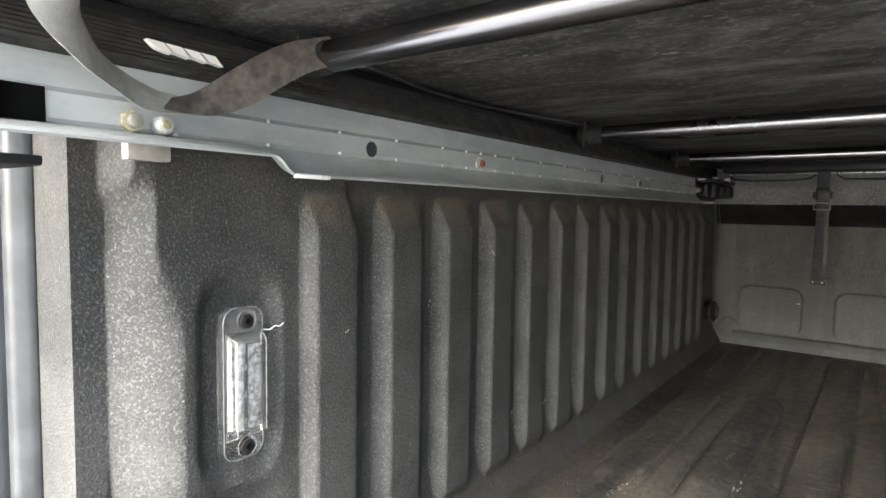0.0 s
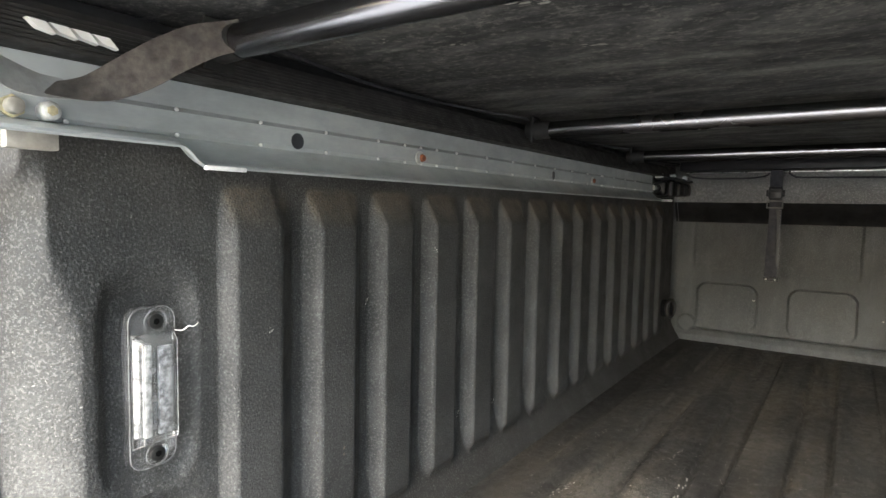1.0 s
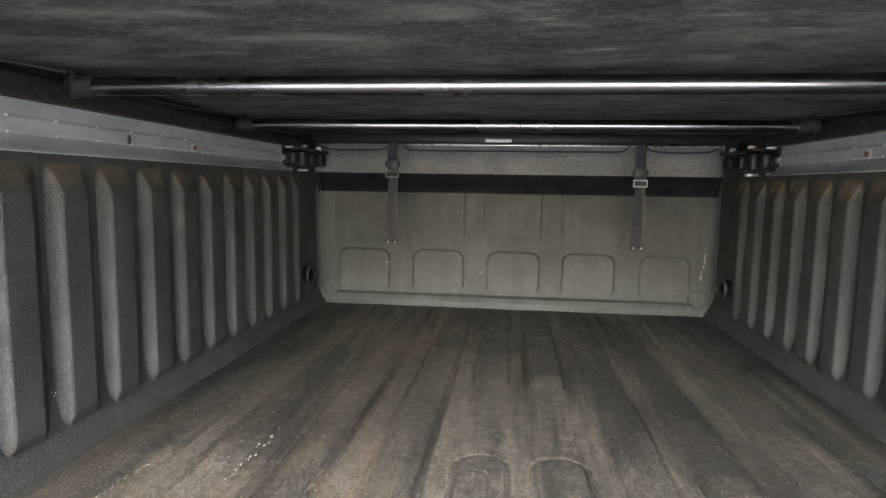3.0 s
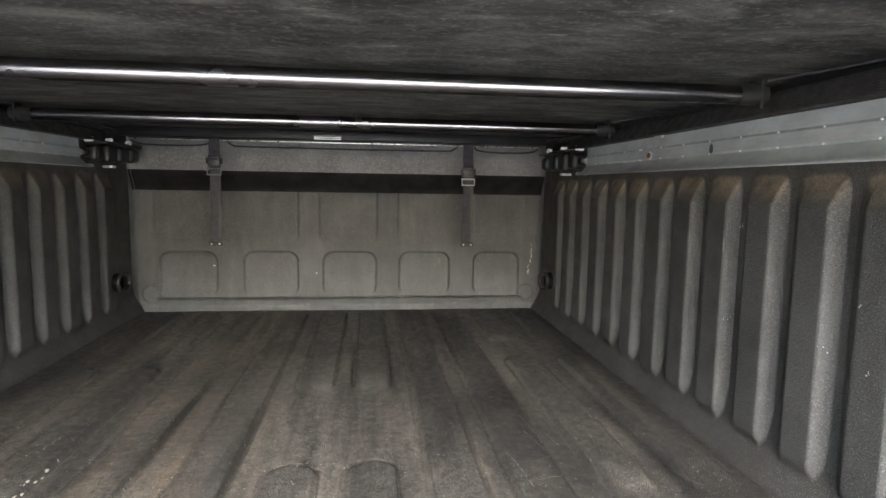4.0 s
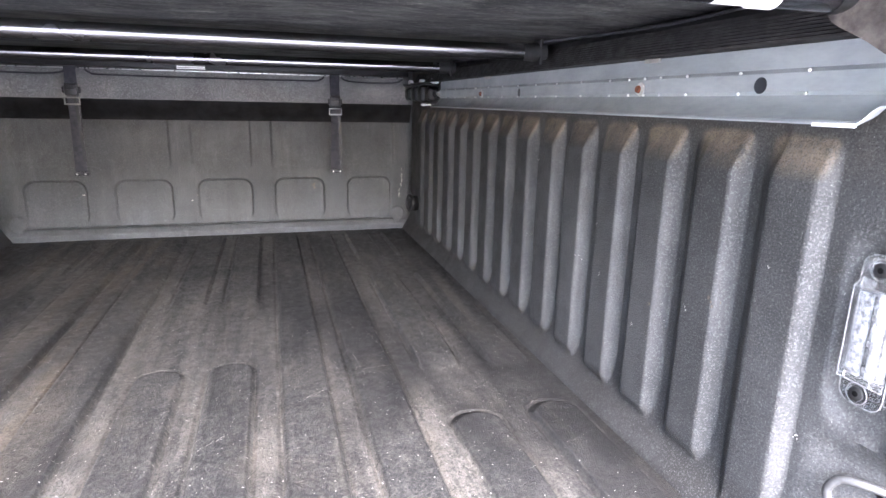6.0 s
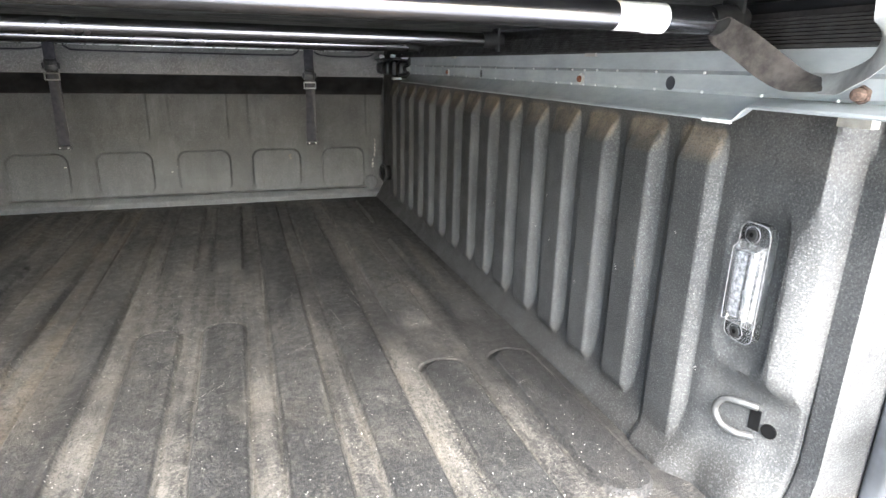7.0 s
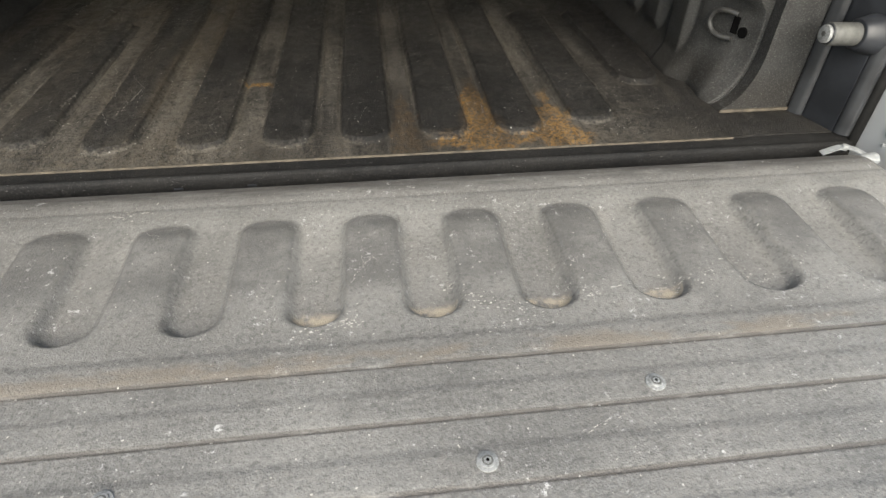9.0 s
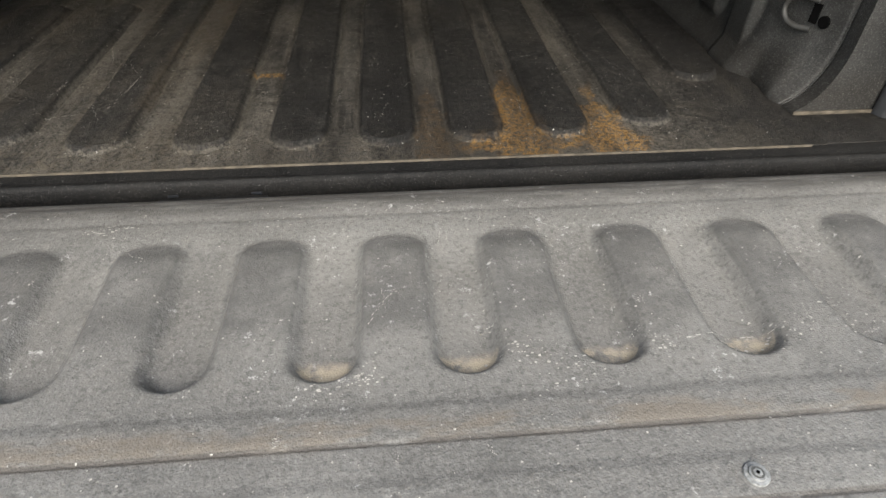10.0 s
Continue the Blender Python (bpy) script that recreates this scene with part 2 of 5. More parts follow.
    # floor darkened towards both bedsides: the shade there is put into the colour
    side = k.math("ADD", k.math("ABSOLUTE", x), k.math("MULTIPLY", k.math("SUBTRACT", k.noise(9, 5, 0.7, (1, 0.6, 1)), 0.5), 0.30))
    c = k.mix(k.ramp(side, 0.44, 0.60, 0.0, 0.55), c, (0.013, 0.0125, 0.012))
    lane = k.noise(4.0, 5, 0.65, (5.5, 0.3, 1), distort=0.25)
    c = k.mix(k.math("MULTIPLY", k.ramp(lane, 0.50, 0.38, 0.0, 0.6), deep), c, (0.010, 0.0098, 0.009))
    c = k.mix(k.math("MULTIPLY", k.ramp(lane, 0.56, 0.68, 0.0, 0.4), deep), c, (0.085, 0.077, 0.058))
    cloud = k.noise(2.3, 5, 0.62, (1.4, 0.7, 1), distort=0.5)
    c = k.mix(k.ramp(cloud, 0.54, 0.36, 0.0, 0.65), c, (0.009, 0.0086, 0.0084))
    k.colour(c).rough(k.ramp(fine, 0.3, 0.7, 0.5, 0.75))
    k.bump((k.noise(330, 3, 0.7), 0.9, 0.0028), (k.noise(90, 4), 0.35, 0.002))
    return k.m


def gate_material():
    """Tailgate inside: liner bleached grey by the weather, with pale scuffs and tan dirt in the channel ends."""
    k = Mat("tailgate_liner", 0.55)
    x, y, z = k.xyz()
    c = k.mix(k.ramp(k.noise(4, 6, 0.65, distort=0.5), 0.3, 0.7), (0.137, 0.133, 0.124), (0.209, 0.203, 0.189))
    c = k.mix(k.math("MULTIPLY", k.ramp(k.noise(26, 5, 0.75), 0.55, 0.75), 0.4), c, (0.25, 0.233, 0.21))
    c = k.mix(k.math("MULTIPLY", k.ramp(k.noise(75, 4, 0.75), 0.62, 0.74), 0.5), c, (0.34, 0.33, 0.31))
    c = k.mix(k.math("MULTIPLY", k.ramp(k.noise(280, 3, 0.7), 0.45, 0.65), 0.45), c, (0.28, 0.275, 0.256))
    c = k.mix(k.math("MULTIPLY", k.ramp(k.noise(210, 3, 0.7), 0.50, 0.66), 0.5), c, (0.062, 0.059, 0.056))
    c = k.mix(k.math("MULTIPLY", k.ramp(k.noise(13, 5, 0.7, distort=0.6), 0.50, 0.70), 0.4), c, (0.100, 0.098, 0.092))
    edge = k.math("MULTIPLY", k.ramp(y, -0.118, -0.098), k.ramp(k.noise(16, 5, 0.75, (0.5, 3, 1)), 0.25, 0.6))
    c = k.mix(k.math("MULTIPLY", edge, 0.8), c, (0.062, 0.058, 0.054))
    tops = k.math("MULTIPLY", k.ramp(z, 0.0165, 0.0195), k.math("MULTIPLY", k.ramp(y, -0.30, -0.27), k.ramp(k.noise(20, 4, 0.7), 0.25, 0.6)))
    c = k.mix(k.math("MULTIPLY", tops, 0.6), c, (0.082, 0.080, 0.077))
    scuff = k.math("MULTIPLY", k.ramp(k.noise(110, 5, 0.8, (1, 1, 1)), 0.60, 0.64), k.ramp(k.noise(11, 4, 0.7), 0.49, 0.6))
    c = k.mix(k.math("MULTIPLY", scuff, 0.8), c, (0.52, 0.51, 0.49))
    brown = k.math("MULTIPLY", k.ramp(k.math("ABSOLUTE", k.math("ADD", y, 0.383)), 0.016, 0.006), k.ramp(k.noise(9, 5, 0.7, (1, 3, 1)), 0.46, 0.62))
    c = k.mix(k.math("MULTIPLY", brown, 0.55), c, (0.20, 0.165, 0.125))
    # broken brown-dark lines along the grooves of the lower plate
    turn = k.math("FRACT", k.math("ADD", k.math("DIVIDE", k.math("ADD", y, 0.3925), 0.0585), 20.5))
    groove = k.math("MULTIPLY", k.ramp(k.math("ABSOLUTE", k.math("SUBTRACT", turn, 0.5)), 0.055, 0.022), k.ramp(y, -0.375, -0.382))
    c = k.mix(k.math("MULTIPLY", groove, k.ramp(k.noise(24, 5, 0.75, (1, 3, 1)), 0.30, 0.52, 0.15, 0.85)), c, (0.070, 0.062, 0.054))
    foot = k.math("MULTIPLY", k.ramp(z, 0.0145, 0.0120), k.ramp(x, 0.48, 0.45))
    tan = k.math("MULTIPLY", k.math("MULTIPLY", foot, k.ramp(k.math("ADD", y, k.math("MULTIPLY", k.math("SUBTRACT", k.noise(60, 4, 0.7), 0.5), 0.02)), -0.306, -0.318)), k.ramp(x, -0.06, -0.03))
    c = k.mix(k.math("MULTIPLY", tan, k.ramp(k.noise(45, 5, 0.7), 0.35, 0.55)), c, (0.42, 0.36, 0.275))
    k.colour(c).rough(k.ramp(k.noise(15, 4), 0.3, 0.7, 0.42, 0.62))
    k.bump((k.noise(600, 2, 0.6), 0.5, 0.0010), (k.cells(520), 0.35, 0.0008))
    return k.m


floor_liner, gate_liner = floor_material(), gate_material()
sill_edge = plain("worn_tan_edge", (0.088, 0.074, 0.055), 0.8, 0, 0.4, 60)
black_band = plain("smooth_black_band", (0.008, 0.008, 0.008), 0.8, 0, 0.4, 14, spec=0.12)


def zinc_material():
    k = Mat("galvanised_steel", 0.42, 0.2)
    c = k.mix(k.ramp(k.noise(16, 5, 0.7, (1, 0.4, 1)), 0.3, 0.7), (0.25, 0.272, 0.276), (0.37, 0.392, 0.395))
    c = k.mix(k.math("MULTIPLY", k.ramp(k.noise(9, 5, 0.7, (1, 0.6, 2)), 0.58, 0.75), 0.5), c, (0.21, 0.222, 0.222))
    k.colour(c).rough(k.ramp(k.noise(30, 4), 0.3, 0.7, 0.32, 0.5))
    return k.m


def cover_material():
    """Underside of the cover: black vinyl with smeared grey dust across its width."""
    k = Mat("black_vinyl", 0.7, 0.0, 0.22)
    c = k.mix(k.ramp(k.noise(6, 6, 0.72, (1, 2.0, 1), distort=0.9), 0.4, 0.72), (0.022, 0.022, 0.023), (0.11, 0.11, 0.102))
    c = k.mix(k.math("MULTIPLY", k.ramp(k.noise(20, 6, 0.75, (0.7, 1.8, 1)), 0.54, 0.74), 0.6), c, (0.24, 0.24, 0.215))
    c = k.mix(k.math("MULTIPLY", k.ramp(k.noise(110, 5, 0.75, (1, 1.3, 1)), 0.50, 0.68), 0.6), c, (0.20, 0.192, 0.17))
    c = k.mix(k.math("MULTIPLY", k.ramp(k.noise(150, 4, 0.75, (1, 1.3, 1)), 0.52, 0.66), 0.6), c, (0.010, 0.010, 0.011))
    k.colour(c).rough(k.ramp(k.noise(12, 4, 0.6, (1, 3, 1)), 0.3, 0.7, 0.55, 0.85))
    k.bump((k.noise(500, 2), 0.25, 0.0006), (k.noise(14, 3, 0.5, (1, 2, 1)), 0.3, 0.004))
    return k.m


zinc, vinyl = zinc_material(), cover_material()
bar_metal = plain("satin_aluminium_tube", (0.175, 0.172, 0.182), 0.24, 1.0, 0.03, 3)
black_plastic = plain("black_plastic", (0.011, 0.011, 0.011), 0.45, 0, 0.3, 50, 0.15, spec=0.3)
black_rubber = plain("black_rubber", (0.012, 0.012, 0.0115), 0.7, 0, 0.4, 30, 0.2, spec=0.2)
seal_rubber = plain("dusty_ridged_rubber", (0.023, 0.022, 0.021), 0.75, 0, 0.35, 40, 0.3, spec=0.25)
black_gloss = plain("black_aluminium", (0.010, 0.010, 0.011), 0.45, 0, 0.3, 30, spec=0.2)
flange_paint = plain("worn_grey_flange_paint", (0.038, 0.040, 0.043), 0.35, 0, 0.3, 25)
jamb_paint = plain("satin_black_paint", (0.022, 0.024, 0.028), 0.4, 0, 0.3, 18)
webbing = plain("grey_webbing", (0.026, 0.026, 0.030), 0.8, 0, 0.3, 60, 0.5, 900, spec=0.25)
# one strap in two colours: a shaded run and a lit run
shaded_webbing = plain("shaded_brown_black_webbing", (0.05, 0.043, 0.038), 0.85, 0, 0.5, 70, 0.5, 900)
lit_webbing = plain("lit_grey_webbing", (0.30, 0.30, 0.29), 0.6, 0, 0.25, 50, 0.4, 900)
bright_steel = plain("bright_steel", (0.62, 0.62, 0.6), 0.3, 1.0, 0.2, 80)
grey_steel = plain("dull_grey_steel", (0.35, 0.35, 0.33), 0.5, 0.6, 0.25, 60, 0.2)
yellow_zinc = plain("yellow_zinc_plate", (0.46, 0.41, 0.26), 0.5, 0.4, 0.4, 160)
satin_zinc = plain("satin_zinc_plate", (0.55, 0.56, 0.54), 0.42, 0.5, 0.25, 150)
gate_screw = plain("dull_zinc_screw", (0.27, 0.275, 0.27), 0.55, 0.2, 0.35, 300)
striker_steel = plain("dull_striker_steel", (0.105, 0.105, 0.098), 0.6, 0.3, 0.25, 70, 0.2)
brown_bolt = plain("brown_stained_bolt", (0.13, 0.085, 0.065), 0.7, 0.2, 0.5, 300, 0.4)
rust = plain("rusty_steel", (0.22, 0.075, 0.035), 0.8, 0.2, 0.5, 300, 0.5)
loop_coat = plain("grey_coated_steel", (0.038, 0.038, 0.037), 0.5, 0, 0.3, 90, 0.3)
tab_metal = plain("dull_beige_metal", (0.36, 0.34, 0.30), 0.5, 0.5, 0.2, 60)
white_plastic = plain("white_label", (0.78, 0.77, 0.74), 0.5, 0, 0.06, 30)
white_paint = plain("white_car_paint", (0.45, 0.46, 0.46), 0.3, 0, 0.05, 6)
# near-black of the flat plugs that stand in for shade inside openings
hole_black = plain("dark_cavity", (0.004, 0.004, 0.004), 0.9, 0, 0.2, 30, spec=0.03)
scuff_grey = plain("pale_scuff", (0.46, 0.44, 0.40), 0.8, 0, 0.35, 250)
hinge_paint = plain("dull_white_painted_steel", (0.27, 0.28, 0.28), 0.5, 0.1, 0.25, 90)
pale_flake = plain("pale_debris", (0.36, 0.34, 0.30), 0.8, 0, 0.3, 200)
# unseen ground, made this pale to bounce daylight up into the bed
bounce_ground = plain("pale_bounce_ground", (0.42, 0.415, 0.40), 0.85, 0, 0.25, 3, 0.5, 120)
led_white = plain("white_reflector", (0.28, 0.28, 0.28), 0.3, 0, 0.55, 170)
# colour of the thin wires added to imitate glints on the lamp's edges
edge_glint_plastic = plain("pale_edge_glint", (0.11, 0.11, 0.11), 0.2, 0, 0.5, 150)
# diffuse white that paints the glints on dimples, lip end and clamp bolts
glint_white = plain("painted_glint_white", (0.66, 0.67, 0.66), 0.3, 0.0, 0.05, 90)
lamp_board = plain("pale_grey_board", (0.22, 0.228, 0.245), 0.35, 0.1, 0.75, 190)


def clear_material():
    """Thin clear plastic: lets the view straight through, with a clear gloss and a faint milky haze."""
    k = Mat("clear_plastic", 0.1)
    t = k.t
    through_it, gloss, fres, both, haze = (t.nodes.new("ShaderNode" + n) for n in ("BsdfTransparent", "BsdfGlossy", "Fresnel", "MixShader", "MixShader"))
    through_it.inputs[0].default_value = (0.93, 0.94, 0.94, 1)
    gloss.inputs["Roughness"].default_value = 0.08
    fres.inputs[0].default_value = 1.6
    k.colour((0.6, 0.61, 0.62))
    k.put(haze.inputs[0], k.ramp(k.noise(90, 4, 0.7), 0.35, 0.75, 0.02, 0.11))
    t.links.new(through_it.outputs[0], haze.inputs[1])
    t.links.new(k.b.outputs[0], haze.inputs[2])
    t.links.new(fres.outputs[0], both.inputs[0])
    t.links.new(haze.outputs[0], both.inputs[1])
    t.links.new(gloss.outputs[0], both.inputs[2])
    t.links.new(both.outputs[0], t.nodes["Material Output"].inputs[0])
    return k.m


clear = clear_material()


# ---- building helpers ----
def holder(name, at, label, category, group="", kind=""):
    ob = new(name)
    ob.location = at
    return tagged(ob, label, category, group, kind)


def finish(ob, parent=None, angle=40):
    if parent:
        ob.parent = parent
        ob.matrix_parent_inverse = Matrix.Translation(parent.location).inverted()
    ob.data.polygons.foreach_set("use_smooth", [True] * len(ob.data.polygons))
    ob.data.set_sharp_from_angle(angle=radians(angle))
    return ob


def part(name, bm, material, parent=None, label="", angle=40):
    """Links a bmesh, in world coordinates, as one mesh object under a thing."""
    me = bpy.data.meshes.new(name)
    bmesh.ops.recalc_face_normals(bm, faces=bm.faces)
    bm.to_mesh(me)
    bm.free()
    me.materials.append(material)
    ob = finish(new(name, me), parent, angle)
    return tagged(ob, label)


def box(lo, hi, bevel=0.0, seg=2, bm=None):
    bm = bm or bmesh.new()
    lo, hi = [min(a, b) for a, b in zip(lo, hi)], [max(a, b) for a, b in zip(lo, hi)]
    mid = [(a + b) / 2 for a, b in zip(lo, hi)]
    made = bmesh.ops.create_cube(bm, size=1, matrix=Matrix.LocRotScale(mid, None, [b - a for a, b in zip(lo, hi)]))
    if bevel:
        edges = list({e for v in made["verts"] for e in v.link_edges})
        bmesh.ops.bevel(bm, geom=edges, offset=bevel, segments=seg, profile=0.5, affect="EDGES")
    return bm


def rod(a, b, r, n=20, r2=None, bm=None, bevel=0.0):
    bm = bm or bmesh.new()
    a, b = Vector(a), Vector(b)
    q = (b - a).to_track_quat("Z", "Y")
    made = bmesh.ops.create_cone(bm, cap_ends=True, segments=n, radius1=r, radius2=r if r2 is None else r2, depth=(b - a).length, matrix=Matrix.LocRotScale((a + b) / 2, q, None))
    if bevel:
        edges = [e for e in {e for v in made["verts"] for e in v.link_edges} if any(len(f.verts) > 4 for f in e.link_faces)]
        bmesh.ops.bevel(bm, geom=edges, offset=bevel, segments=2, profile=0.5, affect="EDGES")
    return bm


def sweep(path, section, closed=True, ups=None, bm=None):
    """Carries a section of (across, up) points along a path of places."""
    bm = bm or bmesh.new()
    path = [Vector(p) for p in path]
    rings = []
    for i, p in enumerate(path):
        way = (path[min(i + 1, len(path) - 1)] - path[max(i - 1, 0)]).normalized()
        up = Vector(ups[i] if ups else (0, 0, 1))
        side = way.cross(up).normalized()
        up = side.cross(way)
        rings.append([bm.verts.new(p + side * u + up * v) for u, v in section])
    n = len(section)
    for a, b in zip(rings, rings[1:]):
        for j in range(n if closed else n - 1):
            bm.faces.new((a[j], a[(j + 1) % n], b[(j + 1) % n], b[j]))
    if closed:
        bm.faces.new(rings[0][::-1])
        bm.faces.new(rings[-1])
    return bm


def ribbon(path, widths, ups, thick=0.0008):
    """Webbing along a path: half widths and up vectors are spread evenly along it."""
    bm = bmesh.new()
    rings, n = [], len(path) - 1
    for i, p in enumerate(path):
        way = (path[min(i + 1, n)] - path[max(i - 1, 0)]).normalized()
        k = i / n * (len(ups) - 1)
        j = min(int(k), len(ups) - 2)
        up = Vector(ups[j]).lerp(Vector(ups[j + 1]), k - j)
        side = way.cross(up).normalized()
        up = side.cross(way)
        w = float(np.interp(i / n, np.linspace(0, 1, len(widths)), widths))
        rings.append([bm.verts.new(p + side * u + up * v) for u, v in ((-w, -thick * 0.4), (-0.6 * w, -thick), (0.6 * w, -thick), (w, -thick * 0.4), (w, thick * 0.4), (0.6 * w, thick), (-0.6 * w, thick), (-w, thick * 0.4))])
    for a, b in zip(rings, rings[1:]):
        for j in range(8):
            bm.faces.new((a[j], a[(j + 1) % 8], b[(j + 1) % 8], b[j]))
    bm.faces.new(rings[0][::-1])
    bm.faces.new(rings[-1])
    return bm


def circle(r, n=12):
    return [(r * math.cos(2 * math.pi * i / n), r * math.sin(2 * math.pi * i / n)) for i in range(n)]


def smooth_path(points, n=8):
    """A Catmull-Rom curve through the points."""
    p = [Vector(q) for q in points]
    p = [2 * p[0] - p[1], *p, 2 * p[-1] - p[-2]]
    out = []
    for a, b, c, d in zip(p, p[1:], p[2:], p[3:]):
        for i in range(n):
            t = i / n
            out.append(0.5 * ((2 * b) + (c - a) * t + (2 * a - 5 * b + 4 * c - d) * t * t + (3 * b - a - 3 * c + d) * t**3))
    return out + [p[-2]]


def sheet(name, us, vs, place, back, material, parent=None, angle=60):
    """A pressed panel: a fine grid over us x vs at place(u, v), closed by a skirt and a flat back moved by the vector back."""
    u, v = np.meshgrid(us, vs, indexing="ij")
    front = np.stack(place(u, v), -1).reshape(-1, 3)
    nu, nv = len(us), len(vs)
    idx = np.arange(nu * nv).reshape(nu, nv)
    quads = np.stack([idx[:-1, :-1], idx[1:, :-1], idx[1:, 1:], idx[:-1, 1:]], -1).reshape(-1, 4).tolist()
    rim = [*idx[:, 0], *idx[-1, 1:], *idx[-2::-1, -1], *idx[0, -2:0:-1]]
    n = nu * nv
    rear = front[rim].copy()
    for axis in range(3):
        if back[axis] is not None:
            rear[:, axis] = back[axis]
    m = len(rim)
    quads += [[rim[i], n + i, n + (i + 1) % m, rim[(i + 1) % m]] for i in range(m)]
    faces = quads + [[n + i for i in range(m)]]
    me = bpy.data.meshes.new(name)
    me.from_pydata(np.concatenate([front, rear]).tolist(), [], faces)
    bm = bmesh.new()
    bm.from_mesh(me)
    bmesh.ops.recalc_face_normals(bm, faces=bm.faces)
    bm.to_mesh(me)
    bm.free()
    me.materials.append(material)
    return finish(new(name, me), parent, angle)


def step(v, a, b):
    """0 at a, 1 at b, eased."""
    t = np.clip((v - a) / (b - a), 0, 1)
    return t * t * (3 - 2 * t)


def rounded(u, v, u0, u1, v0, v1, r, soft):
    """1 inside a rectangle with round corners, falling to 0 over soft outside it."""
    du = np.maximum(np.maximum(u0 + r - u, u - (u1 - r)), 0)
    dv = np.maximum(np.maximum(v0 + r - v, v - (v1 - r)), 0)
    return 1 - step(np.hypot(du, dv) - r, 0, soft)


# ---- floor ----
LANES = [-0.535, -0.41, -0.283, -0.15, -0.028, 0.087, 0.206, 0.322, 0.445, 0.572]
RUNS = {
    -0.535: [(0.10, 0.59), (0.745, 1.34), (1.52, 1.90)], -0.41: [(0.07, 0.59), (0.745, 1.34), (1.52, 1.90)],
    -0.283: [(0.045, 1.90)], -0.15: [(0.04, 1.90)],
    -0.028: [(0.04, 0.855), (1.175, 1.90)], 0.087: [(0.04, 0.86), (1.17, 1.90)],
    0.206: [(0.043, 1.90)], 0.322: [(0.047, 1.90)],
    0.445: [(0.07, 0.597), (0.745, 1.37), (1.52, 1.90)], 0.572: [(0.20, 0.60), (0.745, 1.37), (1.52, 1.90)],
}


def floor_place(x, y):
    z = np.full_like(x, -0.0042)
    for c in LANES:
        for a, b in RUNS[c]:
            lo, hi, r = a + (0.007 if a < 0.3 else -0.002), b + 0.002, 0.032
            du = np.maximum(np.abs(x - c) - 0.033 + r, 0)
            dv = np.maximum(np.maximum(lo + r - y, y - hi + r), 0)
            out = np.hypot(du, dv) - r
            soft = 0.0058 + 0.016 * step(y, b - 0.035, b - 0.005)
            z += 0.0086 * (1 - step(out, 0.0058 - soft, 0.0058)) * step(y, a - 0.006, a + (0.006 if a < 0.3 else 0.085))
            z -= 0.0030 * np.exp(-(((out - 0.0078) / 0.0030) ** 2)) * step(y, a + 0.01, a + 0.09) * (1 + 0.3 * step(y, b - 0.02, b - 0.004))
    z += 0.0012 * np.sin(x * 9 + 1) * np.sin(y * 5)
    # the plate's edge beside the foot of each bedside
    z -= 0.006 * np.exp(-(((np.abs(x) - 0.6385 - 0.004 * np.sin(y * 1.3)) / 0.0020) ** 2)) * step(y, 0.22, 0.3)
    return x, y, z


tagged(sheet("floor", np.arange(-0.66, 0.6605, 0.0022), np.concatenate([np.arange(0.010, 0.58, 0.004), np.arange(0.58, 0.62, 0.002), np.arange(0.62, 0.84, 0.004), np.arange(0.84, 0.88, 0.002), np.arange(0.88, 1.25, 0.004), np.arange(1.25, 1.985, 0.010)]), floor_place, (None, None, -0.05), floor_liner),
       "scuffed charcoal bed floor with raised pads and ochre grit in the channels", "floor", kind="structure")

# rear sill: a rounded step down to the tailgate
sill_section = [(0.012, -0.06), (0.012, -0.0062), (-0.0035, -0.0064), (-0.0085, -0.0082), (-0.0105, -0.0080), (-0.0135, -0.0064), (-0.0170, -0.0078), (-0.0195, -0.0120), (-0.0210, -0.0190), (-0.0218, -0.0290), (-0.0200, -0.0345), (-0.0165, -0.0365), (-0.0165, -0.06)]
bm = bmesh.new()
sweep([(-0.816, 0, 0), (0.816, 0, 0)], [(-u, v) for u, v in sill_section], bm=bm)
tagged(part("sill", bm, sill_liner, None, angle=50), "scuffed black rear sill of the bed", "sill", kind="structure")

lip = box((-0.186, -0.0262, -0.0300), (-0.058, -0.0195, -0.0268), 0.0008)
part("lip", lip, black_plastic, bpy.data.objects["sill"], "thin worn steel lip with two tabs")
for x in (-0.168, -0.071):
    part("tab", box((x - 0.006, -0.0232, -0.0250), (x + 0.006, -0.0195, -0.0220), 0.0006), jamb_paint, bpy.data.objects["sill"])

tagged(part("sill_trim", box((-0.66, 0.0068, -0.012), (0.638, 0.0092, -0.0036), 0.0006), sill_edge), "thin tan worn edge of the floor plate", "trim", kind="structure")
for s, side in ((-1, "left"), (1, "right")):
    back = -0.027 if s < 0 else 0.0
    ledge = box((s * 0.626, 0.0125, -0.05), (s * 0.816, 0.110, -0.0047), 0.001)
    foot = box((s * 0.655, 0.0862 + back, -0.0045), (s * 0.787, 0.0896 + back, 0.0004), 0.0008)
    tagged(part("trim_foot_" + side, foot, sill_edge), "thin tan dirt line at the wall's foot", "trim", kind="structure")
    tagged(part("ledge_" + side, ledge, floor_liner), "scuffed black corner ledge of the sill", "sill", kind="structure")

# ---- ribbed bedsides ----
RIB0, PITCH, RIBS = 0.252, 0.1055, 15


